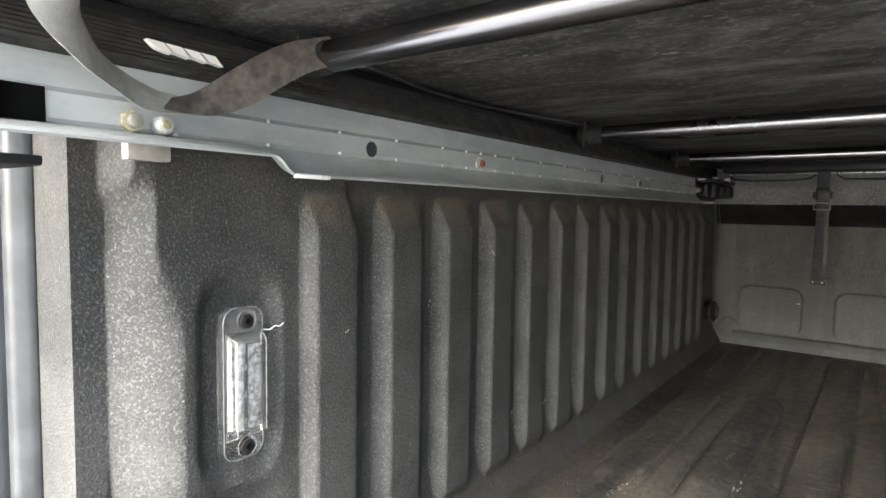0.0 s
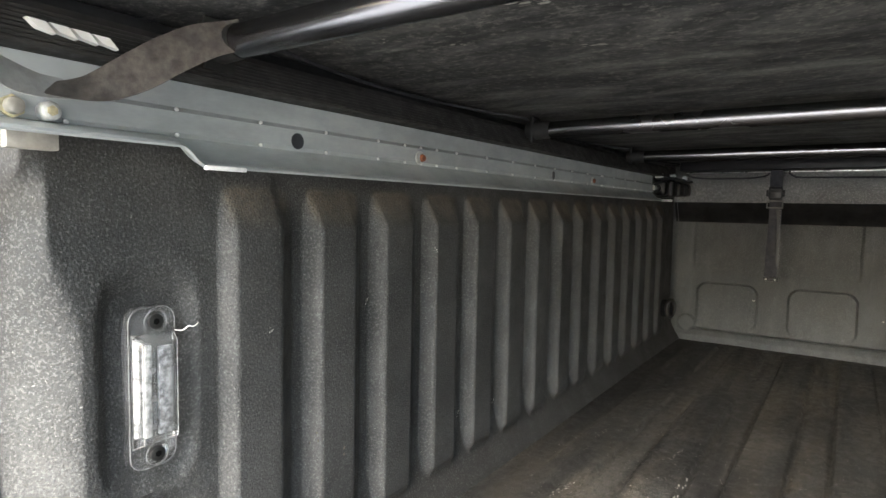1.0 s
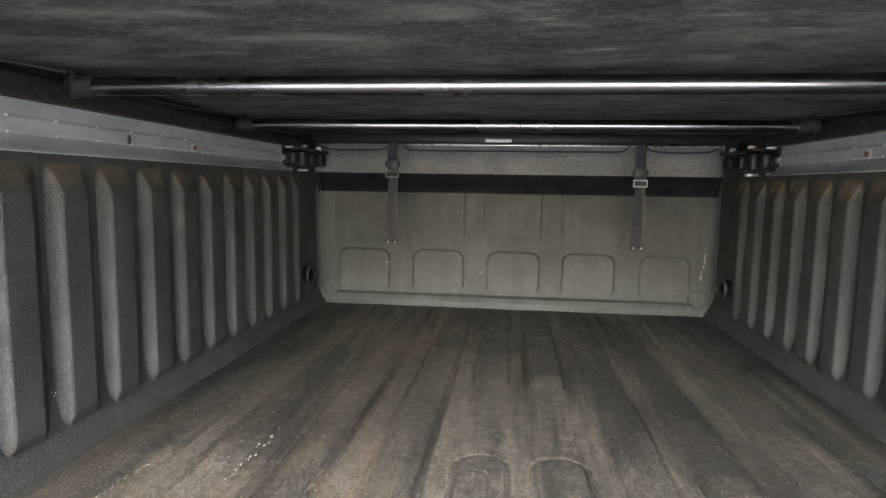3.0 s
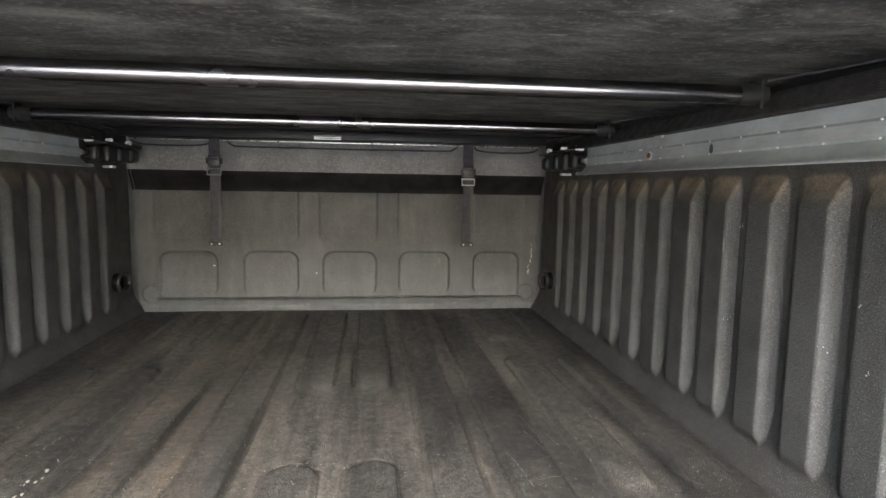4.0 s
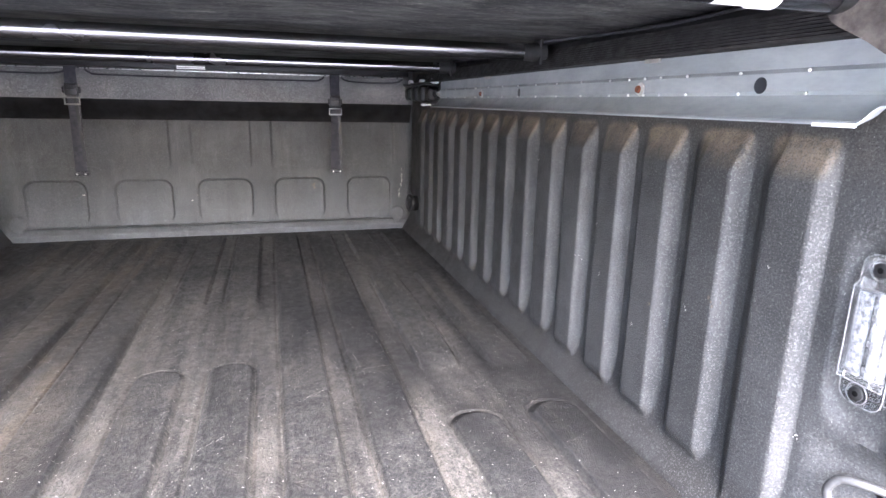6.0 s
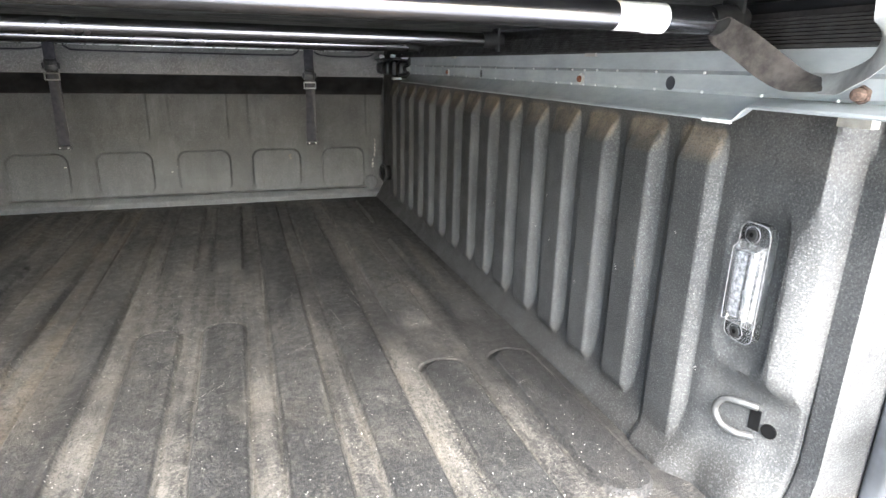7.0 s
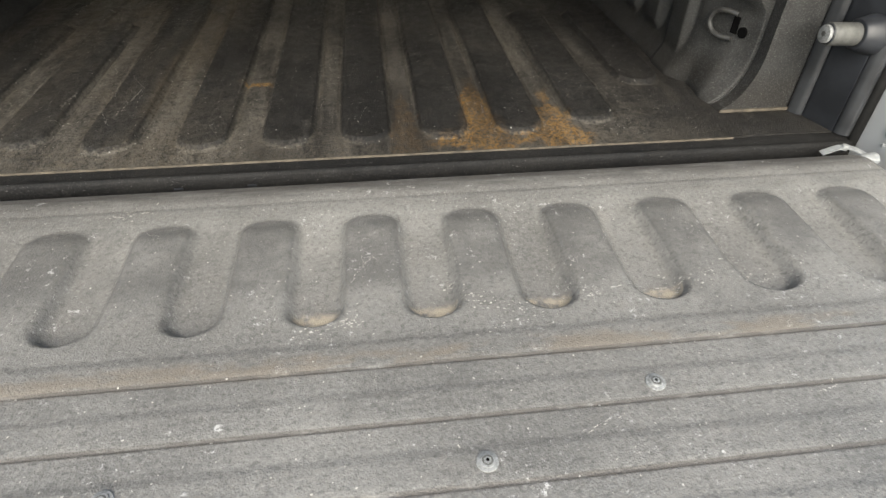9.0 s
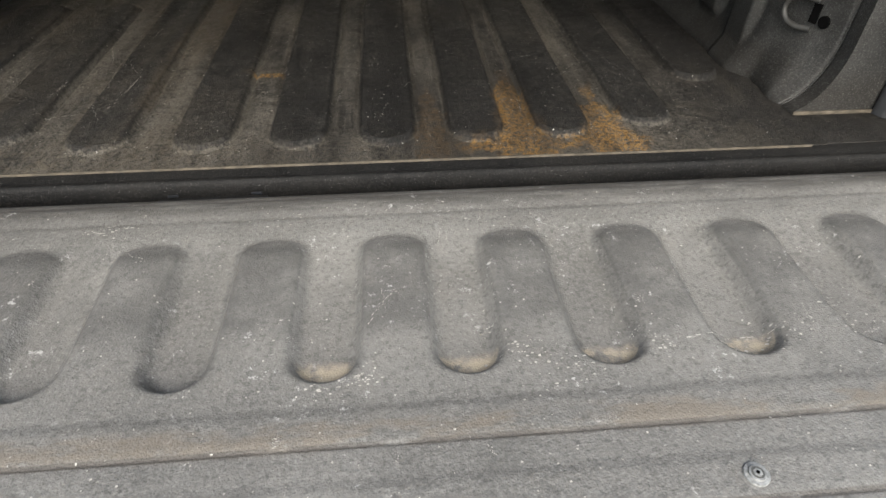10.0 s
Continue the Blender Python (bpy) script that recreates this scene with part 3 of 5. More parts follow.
def wall_depth(y, z):
    """How far the bedside lies outside its inner face."""
    ridge = np.zeros_like(y)
    for k in range(RIBS):
        foot_z = 0.020 if k else 0.0
        a = RIB0 + PITCH * k
        fall = np.clip((a + 0.0825 - y) / 0.0310, 0, 1)
        fall = fall + 0.9 * (fall * (1 - fall)) * (fall - 0.5)
        rise = 1 - (1 - np.clip((y - a + 0.0085) / 0.0110, 0, 1)) ** 1.4
        ridge = np.maximum(ridge, rise * fall * np.clip((z - foot_z) / 0.030, 0, 1))
    ridge = ridge * np.clip((0.431 - z) / 0.040, 0, 1)
    base = 0.0150 * (1 + 0.36 * step(y, 0.300, 0.314))
    d = base * (1 - ridge)
    # dished rear end round the lamp and the tie-down
    start = 0.109 + 0.023 * (1 - step(z, 0.31, 0.38))
    bend = 1 - (1 - np.clip((y - 0.0885) / (start - 0.0885), 0, 1)) ** 1.35
    foot = 1 - step(z, 0.135, 0.175)
    roof = step(z, 0.415, 0.445) * step(y, 0.084, 0.094)
    d = d + 0.043 * (1 - bend * (1 - foot) - np.clip((y - 0.100) / 0.132, 0, 1) * foot) * (1 - roof)
    low = np.clip((0.095 - z) / 0.095, 0, 1)
    near = 1 - step(y, 0.096, 0.165)
    d -= 0.056 * (1 - np.sqrt(1 - 0.98 * low**2)) * near
    # sloping toe plate under the tie-down, and the fine crease beside it
    toe = np.clip((0.088 - z) / 0.088, 0, 1)
    slope = (0.050 - 0.036 * step(y, 0.10, 0.235)) * toe**1.1 * (1 - near)
    d += 0.004 * np.exp(-(((y - 0.0905) / 0.0022) ** 2)) * (1 - step(z, 0.17, 0.22))
    # pressed recess behind the lamp
    d += 0.012 * rounded(y, z, 0.151, 0.212, 0.186, 0.343, 0.02, 0.013)
    # cove into the floor, out of which the ribs rise
    cove = np.clip((0.056 - z) / 0.056, 0, 1)
    slope = slope + 0.020 * cove**1.4 * step(y, 0.20, 0.25)
    ribbed = step(y, 0.20, 0.25)
    d = (d - slope) * (1 - ribbed) + np.minimum(d, base - slope) * ribbed
    return d


def bedside(s, name, label):
    zs = np.concatenate([np.arange(-0.02, 0.13, 0.006), np.arange(0.13, 0.39, 0.013), np.arange(0.387, 0.435, 0.004), np.arange(0.44, 0.57, 0.02)])
    ys = np.concatenate([np.concatenate([np.arange(0.063, 0.145, 0.0016), np.arange(0.145, 1.0, 0.0028)]), np.arange(1.0, 1.945, 0.0042)])
    rear = [0.090, 0.1155, 0.1210, 0.1405, 0.1530, 0.170] if s > 0 else [0.060, 0.0850, 0.1050, 0.1270, 0.1490, 0.170]
    ob = sheet(name, ys, zs, lambda y, z: (s * (0.645 + wall_depth(y, z)), np.where(y < 0.170, np.interp(y, [0.063, 0.0885, 0.109, 0.132, 0.151, 0.170], rear), y), z), (s * 0.80, None, None), wall_liner if s > 0 else wall_liner_left)
    return tagged(ob, label, "wall", kind="structure")


bedside(-1, "wall_left", "ribbed charcoal bedside wall, dust on its ledge")
bedside(1, "wall_right", "ribbed charcoal bedside wall, brown dust on its ledge")

# ---- headboard ----
wall_front = holder("wall_front", (0, 1.955, 0), "grey-black pressed headboard with shallow pockets", "wall", kind="structure")
LOW_POCKETS = [(-0.589, -0.404), (-0.33, -0.148), (-0.077, 0.106), (0.173, 0.352), (0.425, 0.592)]
HIGH_POCKETS = [(-0.600, -0.148), (-0.087, 0.107), (0.170, 0.600)]


def head_place(x, z):
    e = np.zeros_like(x)
    for a, b in LOW_POCKETS:
        e += 0.0095 * rounded(x, z, a + 0.008, b - 0.008, 0.045, 0.186, 0.03, 0.0055) * step(z, 0.03, 0.12)
    for a, b in HIGH_POCKETS:
        e += 0.0075 * rounded(x, z, a + 0.006, b - 0.006, 0.225, 0.43, 0.012, 0.0055) * step(z, 0.21, 0.30)
    e -= 0.008 * (1 - step(z, 0.012, 0.03)) + 0.0015 * np.sin(x * 31) * (1 - step(z, 0.0, 0.03))
    e += 0.009 * np.exp(-(((z - 0.034) / 0.0032) ** 2)) * (1 - step(np.abs(x), 0.585, 0.605))
    # round pressed bosses in the lower corners
    for c in (-0.612, 0.612):
        e -= 0.0045 * (1 - step(np.hypot(x - c, z - 0.052), 0.024, 0.030))
    e += 0.04 * step(np.abs(x), 0.635, 0.70) ** 2
    return x, 1.955 + e, z


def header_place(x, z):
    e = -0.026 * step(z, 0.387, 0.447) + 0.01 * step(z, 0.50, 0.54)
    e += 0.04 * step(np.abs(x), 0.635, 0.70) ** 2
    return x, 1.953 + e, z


xs = np.arange(-0.70, 0.7005, 0.0030)
sheet("panel", xs, np.concatenate([np.arange(-0.02, 0.25, 0.0027), np.arange(0.25, 0.386, 0.0135), [0.3862]]), head_place, (None, 2.02, None), head_liner, wall_front)
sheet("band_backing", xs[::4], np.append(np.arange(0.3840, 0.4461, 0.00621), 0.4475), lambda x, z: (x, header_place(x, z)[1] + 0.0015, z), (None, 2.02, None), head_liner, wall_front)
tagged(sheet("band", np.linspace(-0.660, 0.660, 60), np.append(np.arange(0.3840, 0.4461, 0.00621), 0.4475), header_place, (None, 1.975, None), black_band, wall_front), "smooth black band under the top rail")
sheet("top_rail", xs[::4], np.append(np.arange(0.444, 0.546, 0.009), 0.562), lambda x, z: (x, header_place(x, z)[1] + 0.002, z), (None, 2.02, None), lit_top_liner, wall_front)

# ---- tailgate, lying open ----
TAILGATE_Y0, TAILGATE_Y1 = -0.056, -0.64
tailgate = holder("tailgate", (0, -0.36, 0), "weathered grey-black tailgate lying open, scratched and dirty", "tailgate")
FINGERS = [-0.488, -0.371, -0.254, -0.139, -0.025, 0.090, 0.205, 0.322, 0.440, 0.563, 0.680, 0.797]


def gate_place(x, y):
    high = 1 - step(y, -0.300, -0.286)
    for c in FINGERS:
        high = np.maximum(high, rounded(x, y, c - 0.026, c + 0.026, -0.40, -0.166, 0.024, 0.013) * (1 - step(y, -0.194, -0.142)))
    z = 0.0135 + 0.0078 * high
    for a, b in zip(FINGERS, FINGERS[1:]):
        mid, half = (a + b) / 2, (b - a) / 2 - 0.0385
        z += (0.0070 - z) * rounded(x, y, mid - half, mid + half, -0.326, -0.150, half, 0.0125) * (1 - step(y, -0.225, -0.140))
    # rounded front edge and a low swage behind it
    z -= 0.020 * np.clip((y + 0.100) / 0.044, 0, 1) ** 2 + 0.0012 * np.exp(-(((y + 0.086) / 0.0025) ** 2))
    z += 0.0012 * (1 - step(y, -0.128, -0.122)) * step(y, -0.165, -0.145)
    # long flat ribs on the lower plate, each with a soft front and a sharp grooved rear edge
    for k in range(5):
        f, r = -0.362 - 0.0585 * k, -0.390 - 0.0585 * k
        z += 0.0012 * step(y, r - 0.007, r + 0.006) * (1 - step(y, f - 0.006, f + 0.005))
        z -= 0.0009 * np.exp(-(((y - r + 0.003) / 0.0013) ** 2))
    z += 0.003 * (1 - step(y, -0.42, -0.34))
    z -= 0.03 * np.clip((np.abs(x) - 0.770) / 0.033, 0, 1) ** 2
    return x, y, z


sheet("panel", np.arange(-0.803, 0.8035, 0.0042), np.concatenate([np.arange(TAILGATE_Y1, -0.33, 0.0013), np.arange(-0.33, TAILGATE_Y0 + 0.001, 0.0028)]), gate_place, (None, None, -0.045), gate_liner, tailgate)


def washer_screw(x, y, z):
    bm = rod((x, y, z - 0.004), (x, y, z + 0.0004), 0.0085, 28, bevel=0.0006)
    rod((x, y, z), (x, y, z + 0.0018), 0.0058, 24, bm=bm, bevel=0.0006)
    screw = part("screw", bm, gate_screw, tailgate, "dull grey washer-head screw")
    part("recess", rod((x, y, z + 0.001), (x, y, z + 0.0020), 0.0043, 20), striker_steel, screw)
    part("drive", rod((x, y, z + 0.001), (x, y, z + 0.0023), 0.0034, 6, 0.0030), gate_screw, screw)
    part("socket", rod((x, y, z + 0.001), (x, y, z + 0.0025), 0.0014, 6), hole_black, screw)


for sx, sy in ((0.322, -0.436), (0.168, -0.492), (-0.105, -0.492), (0.60, -0.436)):
    washer_screw(sx, sy, float(gate_place(np.array(sx), np.array(sy))[2]) + 0.0012)

# black box added under the gap to hide bright ground and keep it dark
tagged(part("gap_filler", box((-0.82, -0.30, -0.16), (0.82, 0.02, -0.0605), 0.006), black_rubber), "added black filler that keeps the tailgate gap dark", "body panel", kind="structure")

# hinge link beside the tailgate
for s in (-1, 1):
    hinge = holder("hinge", (s * 0.785, -0.06, -0.01), "dull white steel tailgate hinge link", "hinge", "tailgate hinges")
    part("link", sweep(smooth_path([(s * 0.745, -0.0465, -0.006), (s * 0.768, -0.0480, 0.0035), (s * 0.785, -0.0520, 0.0040), (s * 0.800, -0.0630, -0.0010), (s * 0.812, -0.0800, -0.0060)], 5), [(-0.0055, -0.001), (0.0055, -0.001), (0.0055, 0.001), (-0.0055, 0.001)]), hinge_paint, hinge)
    part("pivot", rod((s * 0.776, -0.0490, 0.0), (s * 0.776, -0.0490, 0.0080), 0.0048, 16, bevel=0.001), hinge_paint, hinge)
    part("knuckle", rod((s * 0.790, -0.068, -0.008), (s * 0.816, -0.068, -0.006), 0.0095, 20, bevel=0.002), hinge_paint, hinge)

# ---- jambs, strikers and outer body ----
def upright(points, z0, z1, bevel=0.0):
    """A post with the outline of points, from z0 to z1."""
    bm = bmesh.new()
    low, top = ([bm.verts.new((x, y, z)) for x, y in points] for z in (z0, z1))
    n = len(points)
    bm.faces.new(low[::-1])
    bm.faces.new(top)
    for i in range(n):
        bm.faces.new((low[i], low[(i + 1) % n], top[(i + 1) % n], top[i]))
    if bevel:
        bmesh.ops.bevel(bm, geom=[e for e in bm.edges if abs(e.verts[0].co.z - e.verts[1].co.z) > 0.1], offset=bevel, segments=3, profile=0.5, affect="EDGES")
    return bm


for s, side in ((-1, "left"), (1, "right")):
    back = -0.027 if s < 0 else 0.0
    bm = upright([(s * x, y + back) for x, y in ((0.787, 0.0885), (0.787, 0.064), (0.8015, 0.012), (0.834, 0.012), (0.834, 0.0885))], -0.05, 0.54, 0.002)
    tagged(part("jamb_" + side, bm, jamb_paint), "satin black door jamb at the bed's rear corner", "jamb", kind="structure")
    bm = upright([(s * x, y + back) for x, y in ((0.7715, 0.0885), (0.7715, 0.082), (0.777, 0.070), (0.7865, 0.0665), (0.7865, 0.0885))], -0.004, 0.53, 0.003)
    tagged(part("trim_inner_" + side, bm, flange_paint), "rolled black inner flange of the jamb", "trim", kind="structure")
    bm = upright([(s * x, y + back) for x, y in ((0.8005, 0.0115), (0.8030, 0.0020), (0.8120, -0.0060), (0.8200, -0.0050), (0.8200, 0.0115))], -0.004, 0.53, 0.003)
    tagged(part("trim_" + side, bm, flange_paint), "rolled grey-black outer flange of the jamb", "trim", kind="structure")
    bm = sweep([(s * 0.8270, -0.004 + back, -0.02), (s * 0.8270, -0.004 + back, 0.54)], circle(0.0085, 14), ups=[(0, 1, 0)] * 2)
    tagged(part("seal_" + side, bm, black_rubber), "black rubber corner seal", "seal", kind="structure")
    bm = box((s * 0.8365, -0.110 + back, -0.45), (s * 0.99, 2.3, 0.545), 0.012, 4)
    tagged(part("body_" + side, bm, white_paint), "white painted bedside of the pickup", "body panel", kind="structure")
    for y, z, r in ((-0.052, 0.024, 0.0065), (-0.050, 0.004, 0.0028)):
        part("bolt", rod((s * 0.838, y + back, z), (s * 0.8335, y + back, z), r, 14, bevel=0.0006), hinge_paint, bpy.data.objects["body_" + side], "painted bolt head")
    striker = holder("striker", (s * 0.774, 0.022, 0.144), "round grey steel tailgate striker pin", "striker pin", "strikers")
    part("sleeve", rod((s * 0.800, 0.022, 0.1415), (s * 0.731, 0.022, 0.144), 0.0155, 28, bevel=0.002), striker_steel, striker)
    head = part("head", rod((s * 0.7312, 0.022, 0.144), (s * 0.7250, 0.022, 0.1443), 0.0122, 28, bevel=0.0018), gate_screw, striker, "paler pin head")
    part("socket", rod((s * 0.7246, 0.022, 0.1443), (s * 0.7253, 0.022, 0.1443), 0.0040, 6), striker_steel, head)
    part("collar", rod((s * 0.7330, 0.022, 0.1439), (s * 0.7300, 0.022, 0.144), 0.0140, 28, bevel=0.0008), jamb_paint, striker)
    part("boss", rod((s * 0.8020, 0.022, 0.1415), (s * 0.7730, 0.022, 0.1425), 0.0290, 28, 0.0205, bevel=0.002), jamb_paint, striker, "pressed black boss round the pin")

ground = bmesh.new()
bmesh.ops.create_grid(ground, x_segments=8, y_segments=8, size=400, matrix=Matrix.Translation((0, 0, -0.85)))
tagged(part("ground", ground, bounce_ground), "unseen ground under the pickup, made pale to bounce light into the bed", "ground", kind="structure")
# unseen wall beyond the headboard, added to shut out stray light
tagged(part("cab_wall", box((-0.99, 2.06, -0.45), (0.99, 2.2, 0.56), 0.02), white_paint), "unseen white cab wall, added to shut out stray light", "body panel", kind="structure")

# ---- galvanised side rails ----
RAIL_END = {-1: 1.60, 1: 1.50}


def rail_bm(s):
    bm = bmesh.new()
    ys = [-0.075, -0.02, 0.06, 0.12, 0.180, 0.184, 0.189, 0.196, 0.201, 0.206, 0.222] + [0.25 + 0.1 * i for i in range(13)] + [RAIL_END[s]]
    rings = []
    for y in ys:
        up = 0.0145 * (1 - float(step(np.float64(y), 0.182, 0.203)))
        outer = [(0.0005, 0.5145), (0.0005, 0.4935), (0.0042, 0.4895), (0.0042, 0.4725), (0.0015, 0.469), (0.004, 0.465 + up * 0.3), (0.017, 0.4515 + up), (0.029, 0.4478 + up), (0.031, 0.4455 + up)]
        inner = [(0.029, 0.4440 + up), (0.016, 0.4490 + up), (0.001, 0.4635 + up * 0.3), (-0.0012, 0.469), (-0.0012, 0.5145)]
        rings.append([bm.verts.new((s * (0.645 - u), y, z)) for u, z in outer + inner])
    n = len(rings[0])
    for a, b in zip(rings, rings[1:]):
        for j in range(n):
            bm.faces.new((a[j], a[(j + 1) % n], b[(j + 1) % n], b[j]))
    bm.faces.new(rings[0])
    bm.faces.new(rings[-1])
    return bm


bm = bmesh.new()
bmesh.ops.create_icosphere(bm, subdivisions=2, radius=0.0020, matrix=Matrix.Diagonal((0.8, 1.0, 0.9, 1)))
dimple_ob = part("dimple", bm, glint_white)
dimple_mesh = dimple_ob.data
bpy.data.objects.remove(dimple_ob)
for s in (-1, 1):
    rail = holder("cover_rail", (s * 0.64, 0.83, 0.45), "long galvanised steel rail fixed along the bedside", "rail", "cover rails")
    part("channel", rail_bm(s), zinc, rail, angle=30)
    for y in [0.111 + 0.0824 * k for k in range(17)] + [0.558, 0.49, 1.19]:
        for z in (0.4912, 0.4705):
            dimple = new("dimple", dimple_mesh)
            dimple.parent = rail
            dimple.matrix_parent_inverse = Matrix.Translation(rail.location).inverted()
            dimple.location = (s * 0.6405, y, z)
    for y, h, w in ((0.325 + 0.005 * s, 0.0080, 0.0078), (0.930, 0.0078, 0.0050)):
        # a dark disc on the rail stands in for the hole's shade
        bm = rod((s * 0.6412, y, 0.4785), (s * 0.6402, y, 0.4785), 1, 28)
        bmesh.ops.transform(bm, matrix=Matrix.Translation((0, y, 0.4785)) @ Matrix.Diagonal((1, w, h, 1)) @ Matrix.Translation((0, -y, -0.4785)), verts=bm.verts)
        part("hole", bm, jamb_paint, rail, "dark oval disc standing for the shade in a rail hole")
    part("lip", box((s * 0.6170, 0.2015, 0.4425), (s * 0.6125, 0.240, 0.4462), 0.0009), glint_white, rail, "end of the lower lip, its glint painted white")
    for y in (0.5275 + 0.0045 * s, 1.1375 + 0.0065 * s):
        bolt = part("bolt", rod((s * 0.641, y - 0.003, 0.478), (s * 0.6385, y - 0.003, 0.478), 0.0088, 20, bevel=0.001), satin_zinc, rail)
        part("rust_spot", rod((s * 0.639, y, 0.478), (s * 0.6355, y, 0.478), 0.0055, 12, 0.004), rust, bolt, "rusty bolt end")
    part("slot", box((s * 0.6412, -0.09, 0.4690), (s * 0.6398, 0.0335 + 0.0075 * s, 0.4915), 0.0004), hole_black, rail, "black plate standing for the shade in the rail's end slot")
    part("slot_block", box((s * 0.645, -0.09, 0.464), (s * 0.632, 0.000, 0.494), 0.003), black_plastic, rail, "black plastic block in the slot")
    part("spacer", box((s * 0.70, -0.06, 0.441), (s * 0.634, 0.022, 0.4478), 0.002), black_rubber, rail, "black rubber spacer under the rail")
    # clamp behind the rail with its two bolts, the nut on one side rusty
    clamp = holder("rail_clamp", (s * 0.64, 0.085, 0.452), "beige metal clamp plate with two yellow-plated bolts" if s < 0 else "beige metal clamp plate with a rusty bolt", "clamp", "rail clamps")
    at = 0.012 if s > 0 else 0.0
    part("plate", box((s * 0.6455, 0.0735, 0.4495), (s * 0.635, 0.1045, 0.468), 0.001), tab_metal, clamp)
    part("bolt", rod((s * 0.642, 0.0785 + at, 0.4765), (s * 0.631, 0.0785 + at, 0.4765), 0.0056, 20, bevel=0.0015), tab_metal if s < 0 else brown_bolt, clamp)
    part("nut", rod((s * 0.642, 0.0785 + at, 0.4765), (s * 0.6375, 0.0785 + at, 0.4765), 0.0078, 6), yellow_zinc if s < 0 else brown_bolt, clamp)
    if s < 0:
        cap = part("bolt", rod((s * 0.642, 0.0985, 0.4755), (s * 0.629, 0.0985, 0.4755), 0.0066, 20, bevel=0.0025), satin_zinc, clamp)
        part("socket", rod((s * 0.6294, 0.0985, 0.4755), (s * 0.6284, 0.0985, 0.4755), 0.0036, 6), yellow_zinc, cap)
    for y in (0.498, 1.098) if s > 0 else ():
        part("tab", box((s * 0.646, y, 0.510), (s * 0.6405, y + 0.030, 0.5225), 0.001), tab_metal, clamp)

# ---- soft cover with its bows ----
cover = holder("bed_cover", (0, 0.85, 0.56), "black vinyl roll-up bed cover, dusty underneath", "bed cover")
BOWS = [0.205, 0.765, 1.268]


def cover_place(x, y):
    z = np.full_like(x, 0.563)
    for a, b in zip([-0.14] + BOWS, BOWS + [1.75]):
        t = np.clip((y - a) / (b - a), 0, 1)
        z -= 0.004 * np.sin(np.pi * t) * ((y >= a) & (y <= b)) * np.clip(1 - (x / 0.62) ** 2, 0, 1)
    z += 0.0012 * np.sin(x * 17 + y * 6) + 0.001 * np.sin(y * 23 - x * 5)
    return x, y, z


# the rear overhang is unseen added length that shades the bed's near end
sheet("sheet", np.arange(-0.80, 0.801, 0.02), np.arange(-0.13, 2.16, 0.02), cover_place, (None, None, 0.59), vinyl, cover)
for y in BOWS:
    bow = part("bow", rod((-0.585, y, 0.5385), (0.585, y, 0.5385), 0.0125, 28), bar_metal, cover, "round aluminium bow tube with a bright streak")
    for s in (-1, 1):
        bm = rod((s * 0.572, y, 0.5385), (s * 0.600, y, 0.5392), 0.0131, 20, 0.0148)
        rod((s * 0.600, y, 0.5392), (s * 0.612, y, 0.5400), 0.0148, 20, 0.0120, bm=bm)
        box((s * 0.5975, y - 0.0135, 0.5190), (s * 0.6025, y + 0.0135, 0.5590), 0.0018, bm=bm)
        part("bracket", bm, black_rubber, bow, "black cloth sleeve round the bow end")
tape = rod((0.467, BOWS[0], 0.5385), (0.512, BOWS[0], 0.5385), 0.0126, 28)
rod((0.500, BOWS[0], 0.5380), (0.519, BOWS[0], 0.5380), 0.0133, 28, bm=tape)
part("tape", tape, white_plastic, cover, "white tape wound round the first bow")
for s in (-1, 1):
    for a, b in zip(BOWS, BOWS[1:] + [1.74]):
        pts = [(s * (0.602 + 0.044 * math.sin(math.pi * t)), a + 0.02 + (b - a - 0.04) * t, 0.5545) for t in [i / 16 for i in range(17)]]
        part("hem", sweep(pts, circle(0.0018, 6)), webbing, cover, "stitched hem cord of the cover")
for a, b in ((-0.598, -0.378), (-0.332, 0.345), (0.397, 0.598)):
    run = smooth_path([(a, 1.803, 0.5295), (a + 0.014, 1.804, 0.5205), (a + 0.05, 1.805, 0.5160), ((a + b) / 2, 1.806, 0.5150), (b - 0.05, 1.805, 0.5160), (b - 0.014, 1.804, 0.5205), (b, 1.803, 0.5295)], 6)
    part("front_hem", sweep(run, circle(0.0024, 8)), webbing, cover, "dark piping of the front hem")
header = box((-0.60, 1.715, 0.5345), (0.60, 1.80, 0.560), 0.003, 2)
part("front_bar", header, black_gloss, cover, "glossy black front bar with a bright edge")
part("edge_strip", box((-0.60, 1.7995, 0.5318), (0.60, 1.8050, 0.5340), 0.0006), bright_steel, cover, "thin bright edge of the front bar")

for s in (-1, 1):
    # ridged rubber seal and its carrier above each rail
    seal = holder("rail_seal", (s * 0.64, 0.85, 0.53), "ridged black rubber seal lying along the rail", "rubber seal", "rail seals")
    pts = [(0.6235, 0.5150)]
    for i in range(8):
        z = 0.5160 + 0.0034 * i
        x = 0.6225 + 0.0018 * i
        pts += [(x, z), (x - 0.0004, z + 0.0016), (x + 0.0026, z + 0.0026)]
    pts += [(0.640, 0.5475), (0.68, 0.5475), (0.68, 0.5150)]
    bm = sweep([(0, -0.075, 0), (0, 1.74, 0)], [(s * x, z) for x, z in pts])
    part("strip", bm, seal_rubber, seal, angle=20)
    part("carrier", box((s * 0.652, -0.075, 0.548), (s * 0.70, 1.76, 0.560), 0.003), black_gloss, seal, "black aluminium carrier above the seal")

